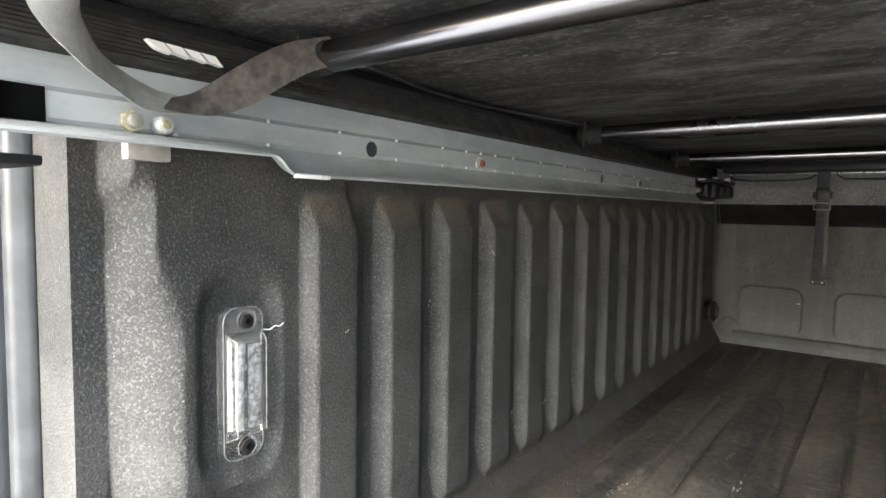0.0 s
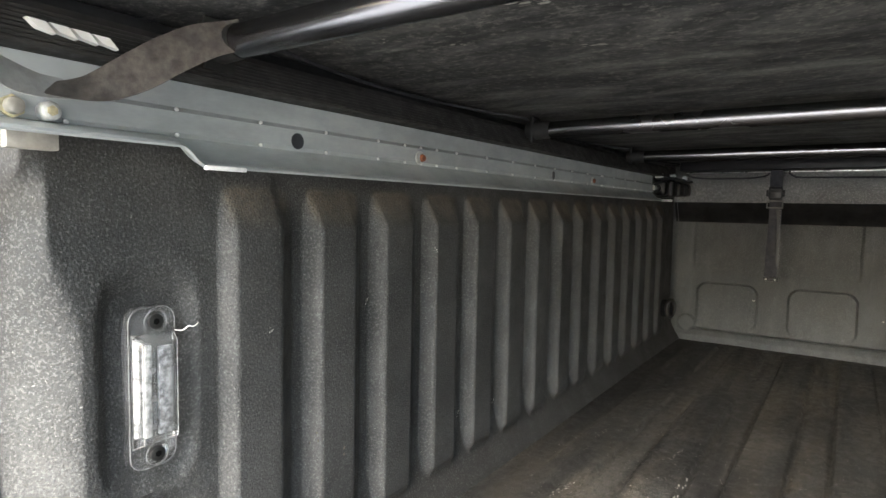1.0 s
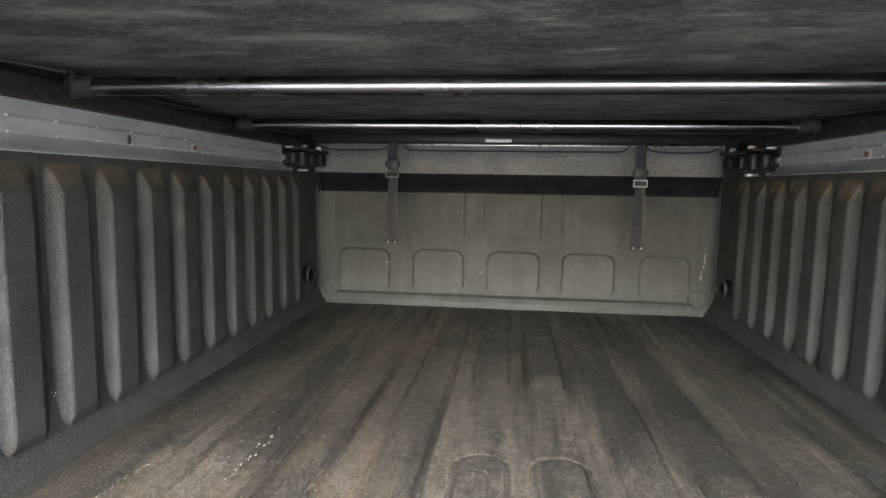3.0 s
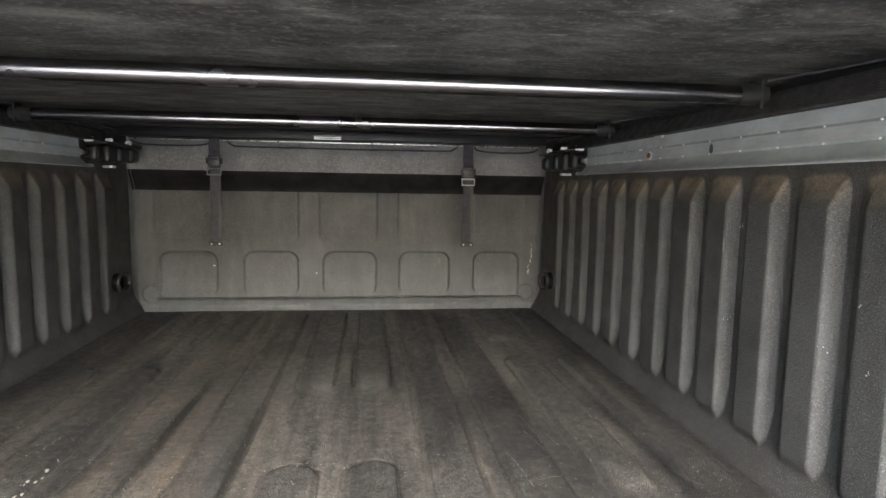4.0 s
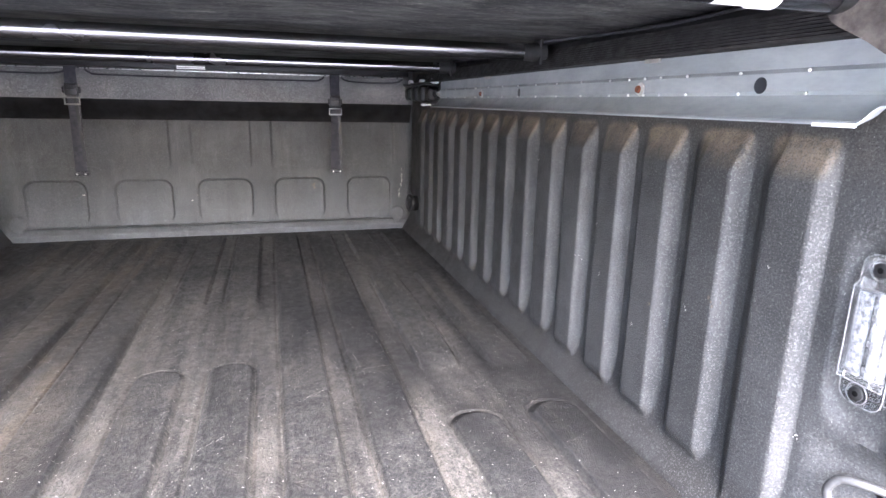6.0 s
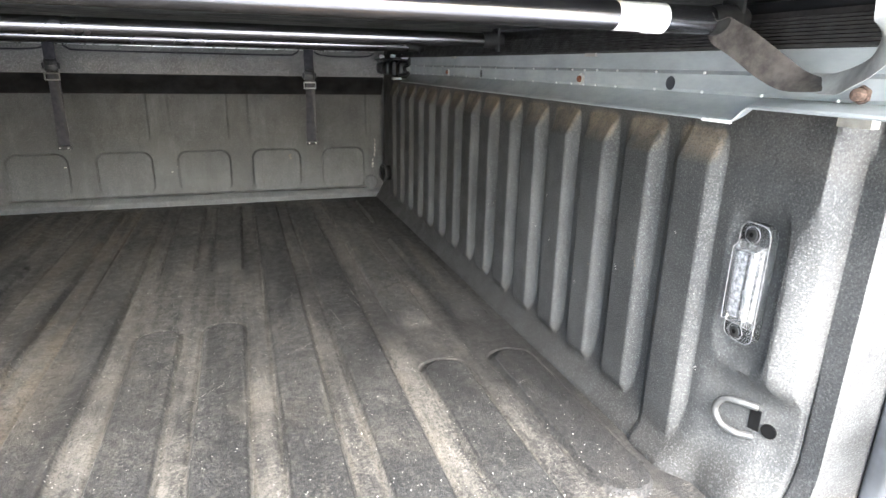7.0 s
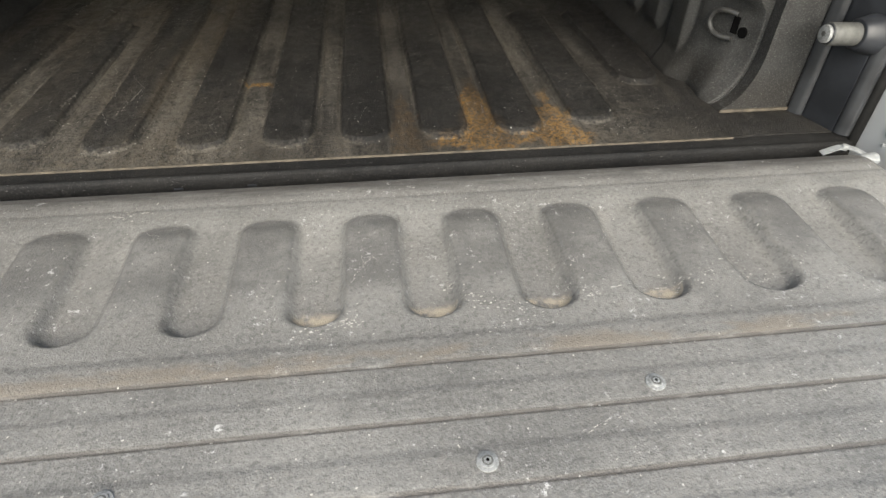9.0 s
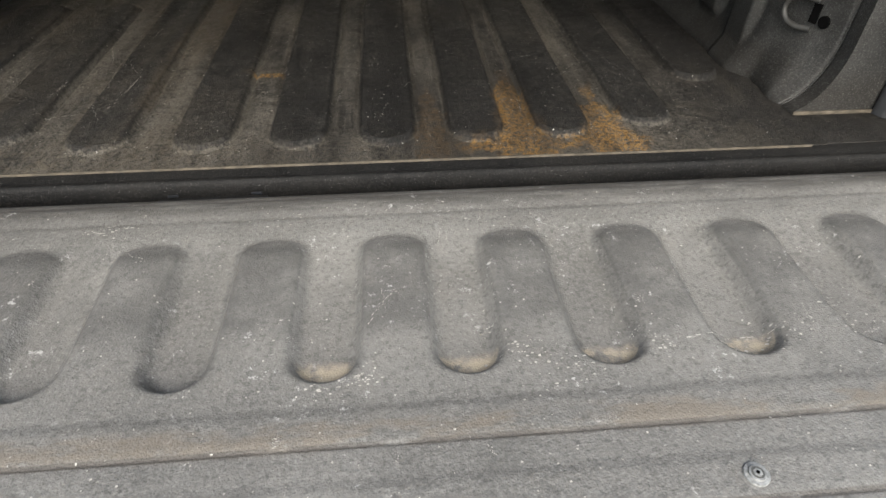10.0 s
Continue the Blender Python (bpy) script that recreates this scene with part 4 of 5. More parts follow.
# white facets on one seal stand in for daylight through its serrated gap
label = holder("daylight_facets", (-0.63, 0.09, 0.53), "white facets standing in for daylight through the serrated seal", "label")
bm = bmesh.new()
for i in range(4):
    a, z0 = 0.0830 + 0.0133 * i, 0.5262 - 0.0004 * i
    ring = [(-0.6240, a, z0 + 0.0062), (-0.6225, a + 0.0105, z0 + 0.0054), (-0.6190, a + 0.0150, z0 - 0.0022), (-0.6205, a + 0.0050, z0)]
    low = [bm.verts.new(p) for p in ring]
    top = [bm.verts.new((p[0] - 0.0060, p[1], p[2])) for p in ring]
    bm.faces.new(low)
    bm.faces.new(top[::-1])
    for k in range(4):
        bm.faces.new((low[k], top[k], top[(k + 1) % 4], low[(k + 1) % 4]))
part("small_piece", bm, white_plastic, label)

# ---- rear tie straps, looped under the first bow ----
for s in (-1, 1):
    tie = holder("tie_strap", (s * 0.61, 0.09, 0.475), "worn webbing strap looped down to the rail bolt", "strap", "tie straps")
    at, dz = (0.017, -0.004) if s > 0 else (0.0, 0.0)
    up1 = smooth_path([(s * 0.6180, 0.104 + at, 0.4895 + dz), (s * 0.6130, 0.084 + at, 0.4890 + dz), (s * 0.606, 0.062 + at, 0.493 + dz), (s * 0.585, 0.030 + at, 0.506 + dz), (s * 0.560, 0.003 + at, 0.528 + dz), (s * 0.535, -0.012 + at, 0.562 + dz)], 6)
    part("rear_run", ribbon(up1, [0.009, 0.0105, 0.0125, 0.0130, 0.0130, 0.0130], [(s * -0.75, -0.5, 0.45), (s * -0.75, -0.5, 0.45)]), lit_webbing, tie, "lit run of the strap, painted pale grey")
    up2 = smooth_path([(s * 0.6175, 0.080 + at, 0.4885 + dz), (s * 0.6120, 0.098 + at, 0.4880 + dz), (s * 0.606, 0.118 + at, 0.4925 + dz), (s * 0.598, 0.140 + at, 0.506 + dz), (s * 0.590, 0.160 + at, 0.521 + dz), (s * 0.582, 0.182 + at, 0.5345 + dz), (s * 0.570, 0.206, 0.5430)], 6)
    part("front_run", ribbon(up2, [0.007, 0.0095, 0.0125, 0.0140, 0.0140, 0.0135, 0.0130], [(s * -0.6, 0.1, 0.8), (s * -0.8, 0.3, 0.5), (s * -0.85, 0.35, 0.4)]), shaded_webbing, tie, "shaded run of the strap, painted brown-black")

# ---- hanging front straps ----
for x in (-0.356, 0.371):
    strap = holder("hanging_strap", (x, 1.752, 0.535), "grey webbing strap with black buckle hanging from the front bar", "strap", "hanging straps")
    z_b = 0.470 if x < 0 else 0.452
    w = 0.0150
    for name, pts in (("webbing", [(x, 1.752, 0.535), (x, 1.750, 0.49), (x + 0.002, 1.748, 0.40), (x - 0.001, 1.752, 0.30), (x - 0.002, 1.752, 0.240)]), ("tail", [(x + 0.006, 1.746, 0.46), (x + 0.012, 1.741, 0.38), (x + 0.014, 1.742, 0.27)])):
        run = smooth_path(pts, 6)
        part(name, sweep(run, [(-w, -0.0008), (w, -0.0008), (w, 0.0008), (-w, 0.0008)] if name == "webbing" else [(-0.004, -0.0006), (0.004, -0.0006), (0.004, 0.0006), (-0.004, 0.0006)], ups=[(0, -1, 0)] * len(run)), webbing if name == "webbing" else black_plastic, strap)
    bm = box((x - 0.0165, 1.741, z_b - 0.014), (x + 0.0165, 1.756, z_b + 0.019), 0.003)
    for d in (-1, 1):
        box((x + d * 0.0165, 1.742, z_b - 0.008), (x + d * 0.0225, 1.754, z_b + 0.010), 0.002, bm=bm)
    box((x - 0.013, 1.7385, z_b + 0.001), (x + 0.013, 1.742, z_b + 0.005), 0.0008, bm=bm)
    box((x - 0.013, 1.7385, z_b + 0.010), (x + 0.013, 1.742, z_b + 0.014), 0.0008, bm=bm)
    buckle = part("buckle", bm, black_plastic, strap, "black side-release buckle")
    bm = box((x - 0.020, 1.739, z_b - 0.040), (x + 0.020, 1.744, z_b - 0.036), 0.001)
    box((x - 0.020, 1.739, z_b - 0.022), (x + 0.020, 1.744, z_b - 0.018), 0.001, bm=bm)
    for d in (-1, 1):
        box((x + d * 0.017, 1.739, z_b - 0.036), (x + d * 0.020, 1.744, z_b - 0.022), 0.001, bm=bm)
    part("slider", bm, striker_steel if x < 0 else gate_screw, strap, "steel slider frame")
    hook = part("hook", box((x - 0.019, 1.740, 0.230), (x + 0.019, 1.756, 0.241), 0.003), black_plastic, strap, "black end hook with bright studs")
    for d in (-0.011, 0.011):
        part("stud", rod((x + d, 1.741, 0.236), (x + d, 1.737, 0.236), 0.0026, 10), grey_steel, hook)

# ---- maker's label on the front bar, lettering too small to read ----
small_piece = holder("warning_label", (-0.036, 1.713, 0.542), "small grey label with two white bars on the black front bar", "label")
paper = part("paper", box((-0.077, 1.7138, 0.5345), (0.001, 1.7152, 0.5475), 0.0004, 1), striker_steel, small_piece)
for z in (0.5352, 0.5402):
    part("bar", box((-0.075, 1.7132, z), (-0.001, 1.7139, z + 0.0030), 0.0002, 1), white_plastic, paper, "white printed bar")

# ---- corner clamps at the front ends of the rails ----
for s in (-1, 1):
    clamp = holder("corner_clamp", (s * 0.63, 1.77, 0.48), "black screw clamp with bright bolts at the rail's front end", "clamp", "corner clamps")
    e = RAIL_END[s]
    along = lambda y: s * (0.638 - 0.10 * (y - e))
    part("collar", rod((along(e), e + 0.002, 0.481), (along(e + 0.02), e + 0.022, 0.481), 0.0115, 20, bevel=0.002), black_plastic, clamp)
    part("spindle", rod((along(e - 0.01), e - 0.01, 0.481), (along(e + 0.27), e + 0.27, 0.483), 0.0065, 12), grey_steel, clamp)
    for a, n, h, w in ((0.030, 0.044, 0.021, 0.018), (0.082, 0.052, 0.025, 0.021), (0.142, 0.060, 0.022, 0.020), (0.210, 0.050, 0.020, 0.019)):
        x, y = along(e + a + n / 2), e + a
        bm = box((x - w, y, 0.482 - h), (x + w, y + n, 0.482 + h), 0.0115, 4)
        part("knob", bm, black_plastic, clamp, "lobed black plastic knob")
    part("arm", box((s * 0.655, e + 0.05, 0.5070), (s * 0.598, e + 0.29, 0.5140), 0.003), black_plastic, clamp, "black arm over the knobs")
    for y, x, n in ((e + 0.038, 0.636, 0.011), (e + 0.110, 0.622, 0.014), (e + 0.200, 0.603, 0.007)):
        part("bolt", rod((s * (x + n), y, 0.5160), (s * (x - n), y - 0.004, 0.5175), 0.0068, 20, bevel=0.003), glint_white, clamp, "bolt head, its glint painted white")
    for y in (e + 0.035, e + 0.17):
        part("jaw", box((s * 0.66, y - 0.010, 0.446), (s * 0.630, y + 0.010, 0.453), 0.002), satin_zinc, clamp, "bright clamp jaw")

# ---- lamps in the bedsides ----
def wedge(s, y0, y1, z0, z1, x_out, x_in, taper, bevel):
    """A box with its inner face shortened at both ends, like the raised middle of the lamp lens."""
    bm = box((s * x_out, y0, z0), (s * x_in, y1, z1))
    for v in bm.verts:
        if abs(v.co.x) < (x_out + x_in) / 2:
            v.co.z += taper if v.co.z < (z0 + z1) / 2 else -taper
            v.co.y += 0.003 if v.co.y < (y0 + y1) / 2 else -0.003
    bmesh.ops.bevel(bm, geom=list(bm.edges), offset=bevel, segments=2, profile=0.5, affect="EDGES")
    return bm


for s in (-1, 1):
    y0, y1, z0, z1 = 0.160, 0.200, 0.197, 0.334
    if s < 0:
        z0, z1 = z0 - 0.005, z1 - 0.005
    else:
        y0, y1, z0, z1 = y0 + 0.006, y1 + 0.006, z0 + 0.005, z1 + 0.005
    mid = (y0 + y1) / 2 + 0.002
    lamp = holder("bed_lamp", (s * 0.650, 0.175, 0.266), "unlit clear plastic bed lamp screwed to the bedside", "lamp", "bed lamps")
    bm = box((s * 0.6700, y0, z0), (s * 0.6590, y1, z1))
    bmesh.ops.bevel(bm, geom=[e for e in bm.edges if abs(e.verts[0].co.x - e.verts[1].co.x) > 0.001], offset=0.012, segments=4, profile=0.5, affect="EDGES")
    part("flange", bm, clear, lamp, "clear rounded flange").visible_shadow = False
    lens = part("lens", wedge(s, y0 + 0.0025, y1 - 0.0025, z0 + 0.020, z1 - 0.022, 0.6588, 0.6460, 0.006, 0.0014), clear, lamp, "clear boxed lens")
    lens.visible_shadow = False
    a0, a1, b0, b1 = y0 + 0.0025, y1 - 0.0025, z0 + 0.020, z1 - 0.022
    low = [(s * 0.6588, yy, zz) for yy, zz in ((a0, b0), (a1, b0), (a1, b1), (a0, b1))]
    top = [(s * 0.6460, yy, zz) for yy, zz in ((a0 + 0.003, b0 + 0.006), (a1 - 0.003, b0 + 0.006), (a1 - 0.003, b1 - 0.006), (a0 + 0.003, b1 - 0.006))]
    bm = bmesh.new()
    for p, q in [*zip(top, top[1:] + top[:1]), *zip(low, top), (low[3], low[0]), (low[1], low[2])]:
        rod(p, q, 0.0005, 6, bm=bm)
    part("rim", bm, edge_glint_plastic, lens, "thin pale wires added for the glint of the lens edges")
    bm = bmesh.new()
    ring = [(yy, zz) for cy, cz, a in ((y1 - 0.012, z1 - 0.012, 0), (y0 + 0.012, z1 - 0.012, 90), (y0 + 0.012, z0 + 0.012, 180), (y1 - 0.012, z0 + 0.012, 270)) for yy, zz in [(cy + 0.0118 * math.cos(radians(a + d)), cz + 0.0118 * math.sin(radians(a + d))) for d in (0, 22, 45, 68, 90)]]
    for p, q in zip(ring, ring[1:] + ring[:1]):
        rod((s * 0.6588, *p), (s * 0.6588, *q), 0.0006, 6, bm=bm)
    part("flange_glint", bm, edge_glint_plastic, lamp, "thin pale wires added for the glint of the flange edge")
    part("reflector", box((s * 0.6575, y0 + 0.0100, z0 + 0.028), (s * 0.6530, y0 + 0.0165, z1 - 0.031), 0.001), led_white, lens, "white reflector strip")
    part("board", box((s * 0.6578, y0 + 0.0230, z0 + 0.028), (s * 0.6540, y1 - 0.0055, z1 - 0.034), 0.0005), lamp_board, lens, "pale grey circuit strip")
    for k in range(3):
        zz = z0 + 0.033 + 0.024 * k
        part("diode", box((s * 0.6562, y0 + 0.0170, zz), (s * 0.6555, y0 + 0.0210, zz + 0.005), 0.0005), led_white, lens)
    part("rib", box((s * 0.655, y1 - 0.0085, z0 + 0.030), (s * 0.649, y1 - 0.0075, z1 - 0.034)), clear, lens)
    for zz in (z0 + 0.0115, z1 - 0.0125):
        screw = part("screw", rod((s * 0.6585, mid, zz), (s * 0.6555, mid, zz), 0.0066, 20, bevel=0.001), black_plastic, lamp, "black lamp screw")
        part("recess", rod((s * 0.6560, mid, zz), (s * 0.6551, mid, zz), 0.0028, 6), hole_black, screw)
        rim = [(s * 0.6570, mid + 0.0096 * math.cos(a), zz + 0.0096 * math.sin(a)) for a in [math.pi * i / 10 for i in range(21)]]
        part("rim", sweep(rim, circle(0.0005, 5), ups=[(s, 0, 0)] * 21), edge_glint_plastic, screw, "thin pale ring added for the glint round the screw")

# ---- tie-downs ----
for s in (-1, 1):
    ring = holder("tie_down", (s * 0.665, 0.18, 0.108), "grey coated D-shaped tie-down loop beside a dark slot", "tie-down", "tie-downs")
    pts = [(s * 0.680, 0.158, 0.128), (s * 0.668, 0.172, 0.130), (s * 0.660, 0.188, 0.126), (s * 0.657, 0.196, 0.110), (s * 0.660, 0.188, 0.094), (s * 0.668, 0.172, 0.089), (s * 0.680, 0.158, 0.090)]
    part("loop", sweep(smooth_path(pts, 6), circle(0.0042, 10), ups=[(s * -0.6, -0.8, 0.05)] * 37), loop_coat, ring)
    for name, at_y, at_z, label in (("slot", 0.162, 0.110, "dark slot"), ("hole", 0.1458, 0.103, "dark round hole")):
        x0, x1 = (0.645 + float(wall_depth(np.array(at_y + d), np.array(at_z))) for d in (-0.004, 0.004))
        normal = Vector((-0.008, x1 - x0, 0)).normalized()
        turn = Matrix.LocRotScale(((x0 + x1) / 2, at_y, at_z), normal.to_track_quat("Z", "Y"), None)
        bm = bmesh.new()
        bmesh.ops.create_cone(bm, cap_ends=True, segments=24, radius1=0.0085, radius2=0.0085, depth=0.0024)
        if name == "slot":
            bm.clear()
            bmesh.ops.create_cube(bm, size=1, matrix=Matrix.Diagonal((0.012, 0.026, 0.0024, 1)))
            if abs((turn.to_quaternion() @ Vector((0, 1, 0))).z) < 0.5:
                bmesh.ops.transform(bm, matrix=Matrix.Rotation(radians(90), 4, "Z"), verts=bm.verts)
        bmesh.ops.transform(bm, matrix=Matrix.Diagonal((s, 1, 1, 1)) @ turn, verts=bm.verts)
        part(name, bm, hole_black, ring, label)
    front = holder("front_tie_down", (s * 0.645, 1.76, 0.12), "small round tie-down loop in the front corner", "tie-down", "front tie-downs")
    pts = [(s * (0.622 - 0.006 * math.cos(a)), 1.775 + 0.024 * math.cos(a), 0.120 + 0.026 * math.sin(a)) for a in [math.pi * i / 12 for i in range(25)]]
    part("loop", sweep(pts, circle(0.006, 8), ups=[(-s, 0, 0)] * 25), black_plastic, front)
    part("cup", rod((s * 0.67, 1.775, 0.12), (s * 0.630, 1.775, 0.12), 0.026, 20, bevel=0.003), hole_black, front, "black cup behind the loop")

# ---- scratches, chips and lint ----
rng = random.Random(7)


def scratch(name, x, y, angle, length, width, height, parent, material):
    """A broken pale scratch: a chain of thin flakes lying on a panel."""
    bm = bmesh.new()
    c, s2 = math.cos(radians(angle)), math.sin(radians(angle))
    at = -length / 2
    while at < length / 2:
        run, w = length * rng.uniform(0.02, 0.09), width * rng.uniform(0.10, 0.48)
        off = rng.uniform(-0.9, 0.9) * width
        ring = []
        for u, v in ((at, -w / 2), (at + run * 0.5, -w * 0.7), (at + run, 0), (at + run * 0.6, w * 0.6), (at, w / 2)):
            px, py = x + c * u - s2 * (v + off), y + s2 * u + c * (v + off)
            ring.append(bm.verts.new((px, py, float(height(np.array(px), np.array(py))[2]) + 0.0009)))
        bm.faces.new(ring)
        at += run * rng.uniform(0.8, 2.1)
    return part(name, bm, material, parent)


floor_ob = bpy.data.objects["floor"]
for x, y, a, n, w in ((-0.523, 0.685, 88, 0.075, 0.0045), (-0.541, 0.96, 86, 0.05, 0.003), (-0.539, 0.87, 84, 0.04, 0.002), (-0.405, 0.94, 80, 0.05, 0.003), (-0.375, 0.80, 86, 0.14, 0.0035),
                      (0.222, 0.966, 100, 0.022, 0.003), (0.332, 0.772, 12, 0.05, 0.002), (0.345, 0.90, 100, 0.09, 0.0015), (0.07, 0.590, 44, 0.058, 0.0022), (0.222, 0.70, 35, 0.07, 0.0018),
                      (-0.378, 0.215, 82, 0.05, 0.002), (-0.283, 0.20, 82, 0.10, 0.0018), (-0.515, 0.745, 80, 0.03, 0.004), (-0.30, 0.40, 84, 0.08, 0.0016), (0.352, 0.955, 96, 0.07, 0.0014),
                      (0.30, 0.80, 96, 0.10, 0.0012), (0.46, 1.22, 98, 0.16, 0.0016), (0.39, 0.60, 97, 0.05, 0.002)):
    scratch("scratch", x, y, a, n, w, floor_place, floor_ob, pale_flake)
for x, y, a, n, w in ((0.302, -0.269, 70, 0.010, 0.004), (0.289, -0.301, 30, 0.010, 0.003), (0.347, -0.234, 75, 0.022, 0.0018), (0.29, -0.142, 60, 0.010, 0.0018), (0.246, -0.141, 120, 0.012, 0.0018),
                      (0.495, -0.31, 20, 0.035, 0.002), (0.452, -0.36, 10, 0.006, 0.004), (0.474, -0.384, 10, 0.007, 0.005), (0.005, -0.387, 80, 0.008, 0.004), (0.077, -0.262, 60, 0.045, 0.0014),
                      (0.06, -0.335, 20, 0.03, 0.004), (0.151, -0.403, 110, 0.012, 0.0016), (0.087, -0.403, 100, 0.012, 0.0016), (0.37, -0.311, 5, 0.09, 0.0022), (0.466, -0.455, 15, 0.02, 0.004),
                      (0.266, -0.469, 20, 0.04, 0.0022), (-0.19, -0.132, 10, 0.05, 0.0035), (-0.15, -0.180, 140, 0.03, 0.0022)):
    scratch("scratch", x, y, a, n, w, gate_place, tailgate, scuff_grey)
for x, y, r, count in ((0.060, -0.335, 0.020, 26), (0.030, -0.345, 0.016, 12), (0.190, -0.318, 0.024, 30), (0.225, -0.330, 0.030, 22), (0.300, -0.322, 0.020, 16), (0.400, -0.318, 0.030, 24), (0.440, -0.300, 0.016, 14), (-0.190, -0.132, 0.022, 18), (-0.020, -0.138, 0.050, 14), (0.160, -0.128, 0.060, 16), (0.480, -0.300, 0.030, 18), (0.165, -0.285, 0.010, 10)):
    bm = bmesh.new()
    for _ in range(count):
        px, py, q, t0 = x + rng.gauss(0, 0.5) * r, y + rng.gauss(0, 0.28) * r, rng.uniform(0.0006, 0.0019), rng.uniform(0, 6.28)
        spot = [(px + q * rng.uniform(0.5, 1.3) * math.cos(t0 + t), py + 0.6 * q * rng.uniform(0.5, 1.3) * math.sin(t0 + t)) for t in (0, 1.1, 2.3, 3.5, 4.8)]
        bm.faces.new([bm.verts.new((u, v, float(gate_place(np.array(u), np.array(v))[2]) + 0.0009)) for u, v in spot])
    part("scuff", bm, scuff_grey, tailgate)
for _ in range(26):
    x, y = rng.uniform(-0.55, 0.5), rng.uniform(0.06, 0.95)
    scratch("hair_scratch", x, y, rng.choice((84, 92, 70, 20, 40, 110)) + rng.uniform(-10, 10), rng.uniform(0.02, 0.07), 0.0011, floor_place, floor_ob, scuff_grey)
for _ in range(22):
    x, y = rng.uniform(-0.35, 0.62), rng.uniform(-0.46, -0.11)
    scratch("hair_scratch", x, y, rng.uniform(40, 120), rng.uniform(0.008, 0.03), 0.0010, gate_place, tailgate, scuff_grey)


def lint(name, label, count, x0, x1, y0, y1, height, sizes):
    places = []
    for _ in range(count):
        x, y, r, a = rng.uniform(x0, x1), rng.uniform(y0, y1), rng.uniform(*sizes), rng.uniform(0, 6.28)
        q = rng.uniform(0.25, 1.0)
        for k in range(5):
            t = a + 1.2566 * k + rng.uniform(-0.3, 0.3)
            u, v = r * math.cos(t), r * q * math.sin(t)
            places.append((x + u * math.cos(a) - v * math.sin(a), y + u * math.sin(a) + v * math.cos(a)))
    px, py = np.array(places).T
    pz = height(px, py)[2] + 0.0010
    bm = bmesh.new()
    verts = [bm.verts.new(p) for p in zip(px.tolist(), py.tolist(), pz.tolist())]
    for k in range(0, len(verts), 5):
        bm.faces.new(verts[k:k + 5])
    return tagged(part(name, bm, scuff_grey), label, "debris", kind="stuff")


lint("floor_lint", "pale specks of lint and grit on the bed floor", 3600, -0.60, 0.60, 0.03, 1.1, floor_place, (0.0003, 0.0011))
lint("tailgate_lint", "pale chips and specks on the tailgate", 1200, -0.45, 0.70, -0.56, -0.10, gate_place, (0.0003, 0.0012))


def chips(name, s, spots, material):
    """Small knocks in the liner of a bedside."""
    bm = bmesh.new()
    for y, z, r in spots:
        for _ in range(5):
            py, pz, q = y + rng.uniform(-2, 2) * r, z + rng.uniform(-3, 3) * r, r * rng.uniform(0.25, 0.7)
            x = 0.645 + float(wall_depth(np.array(py), np.array(pz))) - 0.0006
            bm.faces.new([bm.verts.new((s * x, py + q * math.cos(t), pz + 1.4 * q * math.sin(t))) for t in (0.2, 1.4, 2.7, 3.9, 5.2)])
    return part(name, bm, material, bpy.data.objects["wall_right" if s > 0 else "wall_left"])


chips("chip", 1, ((0.879, 0.207, 0.002), (0.872, 0.353, 0.002), (0.671, 0.211, 0.002), (0.615, 0.282, 0.0015), (0.597, 0.207, 0.0014), (0.503, 0.16, 0.0012), (0.40, 0.22, 0.0015), (0.29, 0.30, 0.0012), (0.24, 0.14, 0.0014)), scuff_grey)
chips("brown_chip", 1, ((0.816, 0.367, 0.003), (0.36, 0.24, 0.003), (0.47, 0.20, 0.002)), sill_edge)
chips("chip", -1, ((0.568, 0.357, 0.0013), (0.291, 0.293, 0.0012), (0.767, 0.088, 0.003), (0.66, 0.10, 0.002), (0.98, 0.33, 0.0014), (0.45, 0.30, 0.0012)), scuff_grey)
chips("brown_chip", -1, ((0.356, 0.161, 0.0025), (0.396, 0.139, 0.0025)), sill_edge)

# pale marks under the cover and on the headboard
smear_grey = plain("pale_smear", (0.27, 0.265, 0.23), 0.8, 0, 0.4, 120)


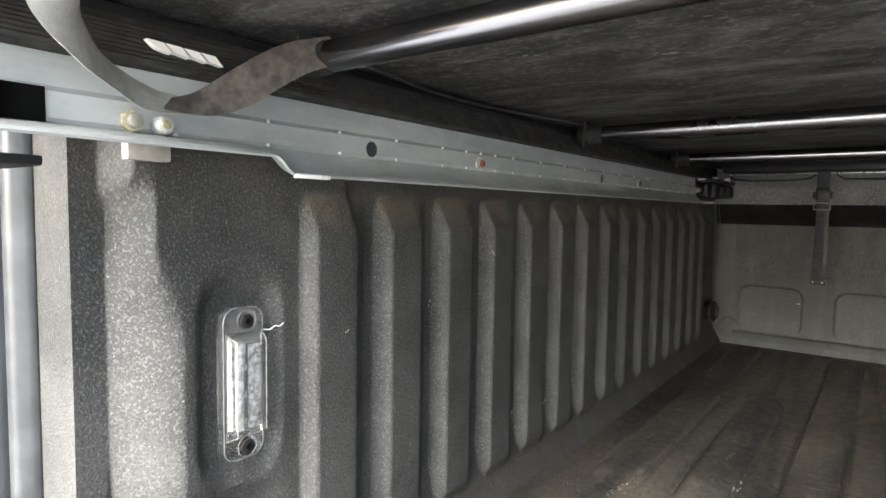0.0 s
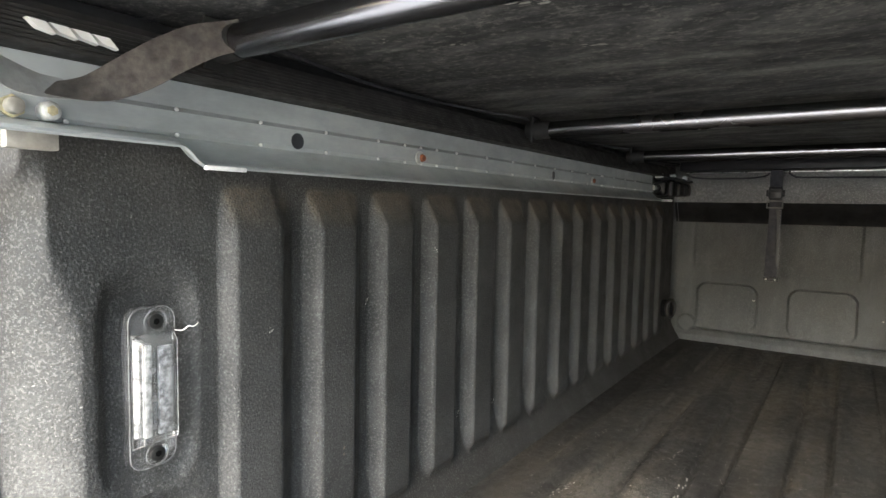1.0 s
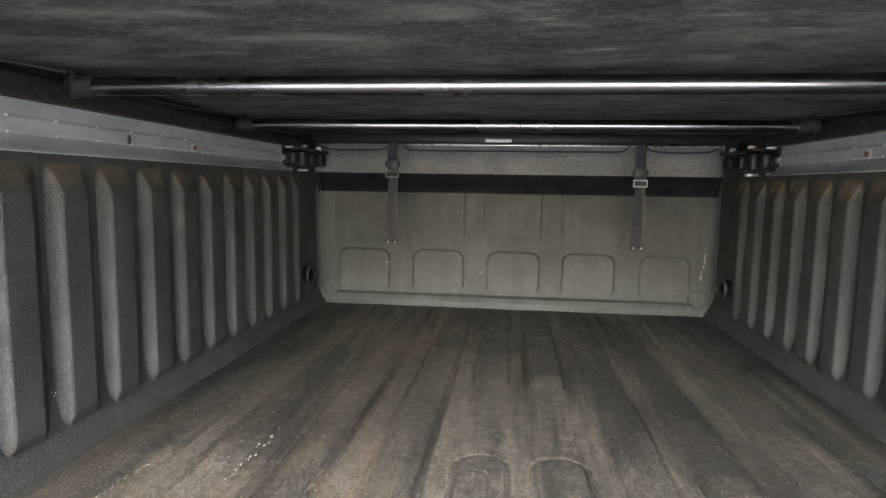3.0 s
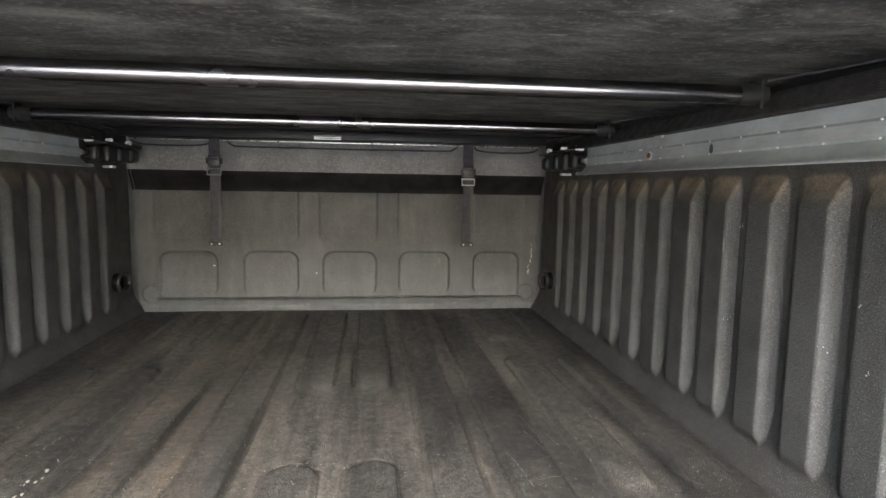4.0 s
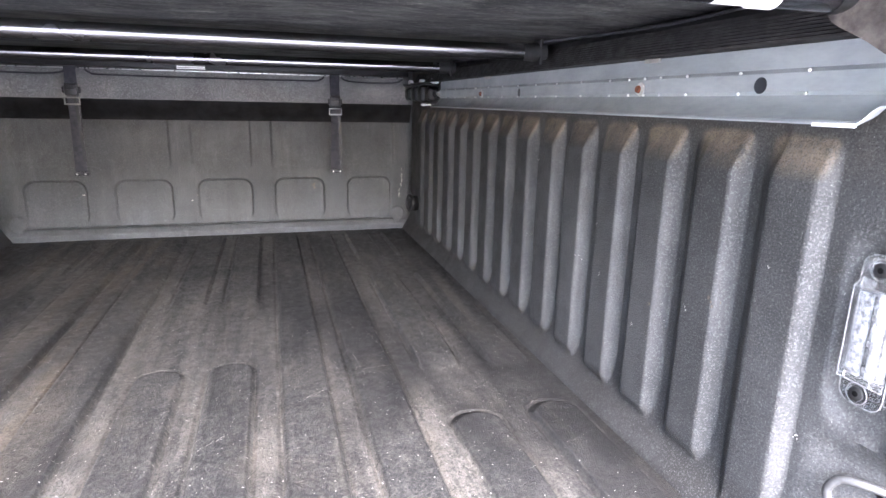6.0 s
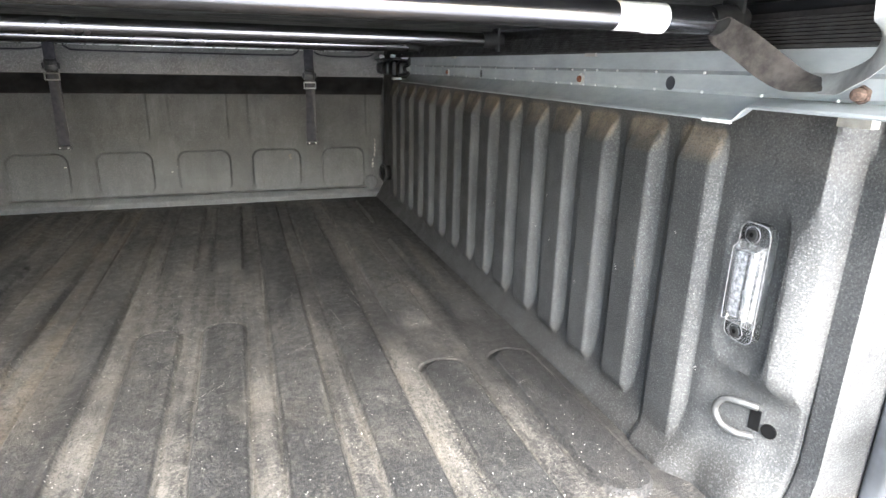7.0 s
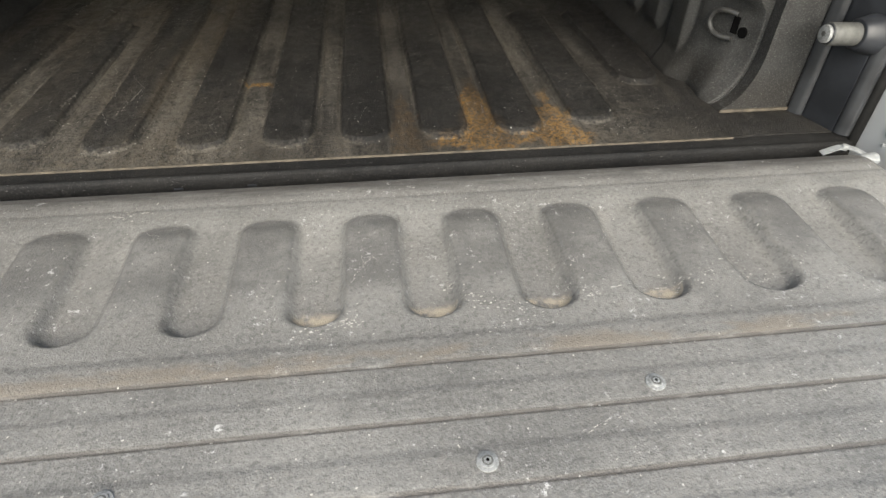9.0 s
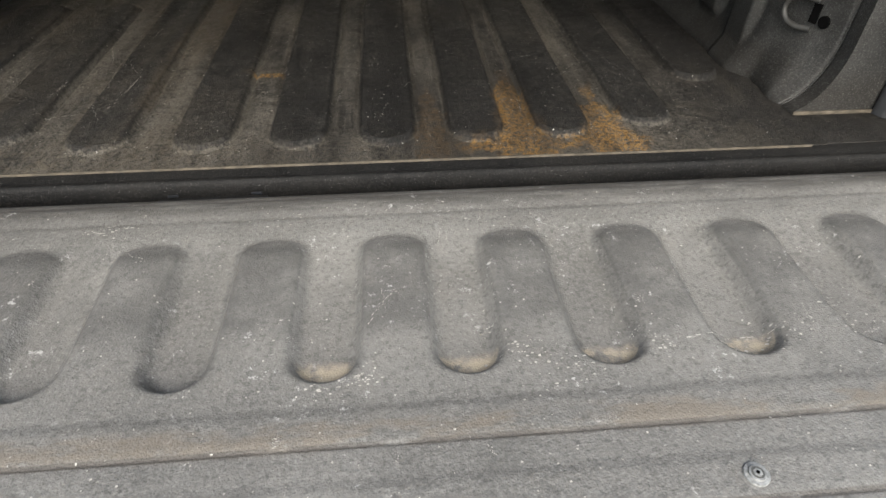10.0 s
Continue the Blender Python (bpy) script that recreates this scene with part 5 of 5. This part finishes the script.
def cover_mark(x, y, rx, ry, count):
    """A pale scuff on the cover's underside: a cluster of flat flakes."""
    bm = bmesh.new()
    for _ in range(count):
        px, py, q = x + rng.uniform(-1, 1) * rx, y + rng.uniform(-1, 1) * ry, rng.uniform(0.2, 0.55)
        ring = []
        for t in (0.1, 1.1, 2.3, 3.4, 4.4, 5.5):
            u, v = px + q * rx * math.cos(t), py + q * 0.7 * ry * math.sin(t)
            ring.append(bm.verts.new((u, v, float(cover_place(np.array(u), np.array(v))[2]) - 0.0012)))
        bm.faces.new(ring)
    return part("mark", bm, smear_grey, cover)


for x, y, rx, ry, count in ((-0.38, 0.305, 0.014, 0.008, 7), (-0.481, 0.364, 0.006, 0.004, 3), (-0.379, 0.422, 0.010, 0.005, 5), (-0.529, 0.32, 0.004, 0.004, 3), (-0.397, 0.83, 0.010, 0.006, 5), (0.26, 0.593, 0.012, 0.004, 5), (0.105, 0.669, 0.016, 0.004, 6), (0.33, 0.50, 0.008, 0.003, 3)):
    cover_mark(x, y, rx, ry, count)


def head_mark(name, x, z, rx, rz, count, material):
    bm = bmesh.new()
    for _ in range(count):
        px, pz, q = x + rng.uniform(-1, 1) * rx, z + rng.uniform(-1, 1) * rz, rng.uniform(0.25, 0.6)
        ring = []
        for t in (0.2, 1.3, 2.4, 3.6, 4.8, 5.6):
            u, v = px + q * min(rx, 0.008) * math.cos(t), pz + q * min(rz, 0.008) * math.sin(t)
            ring.append(bm.verts.new((u, float(head_place(np.array(u), np.array(v))[1]) - 0.0012, v)))
        bm.faces.new(ring)
    return part(name, bm, material, wall_front)


head_mark("tan_spot", 0.311, 0.159, 0.008, 0.013, 7, sill_edge)
head_mark("chip", -0.096, 0.122, 0.004, 0.004, 2, pale_flake)
head_mark("chip", -0.075, 0.138, 0.003, 0.003, 1, pale_flake)
head_mark("chip", -0.42, 0.14, 0.004, 0.004, 2, pale_flake)
head_mark("scrape", 0.628, 0.19, 0.003, 0.035, 12, pale_flake)
head_mark("scrape", 0.622, 0.125, 0.004, 0.02, 8, smear_grey)

# a wisp of thread caught under one lamp
thread = holder("thread", (-0.655, 0.208, 0.308), "short wisp of white thread caught behind the lamp", "thread")
part("strand", sweep(smooth_path([(-0.656, 0.198, 0.307), (-0.654, 0.204, 0.306), (-0.653, 0.209, 0.309), (-0.652, 0.213, 0.308), (-0.651, 0.217, 0.311)], 4), circle(0.00035, 5)), white_plastic, thread)
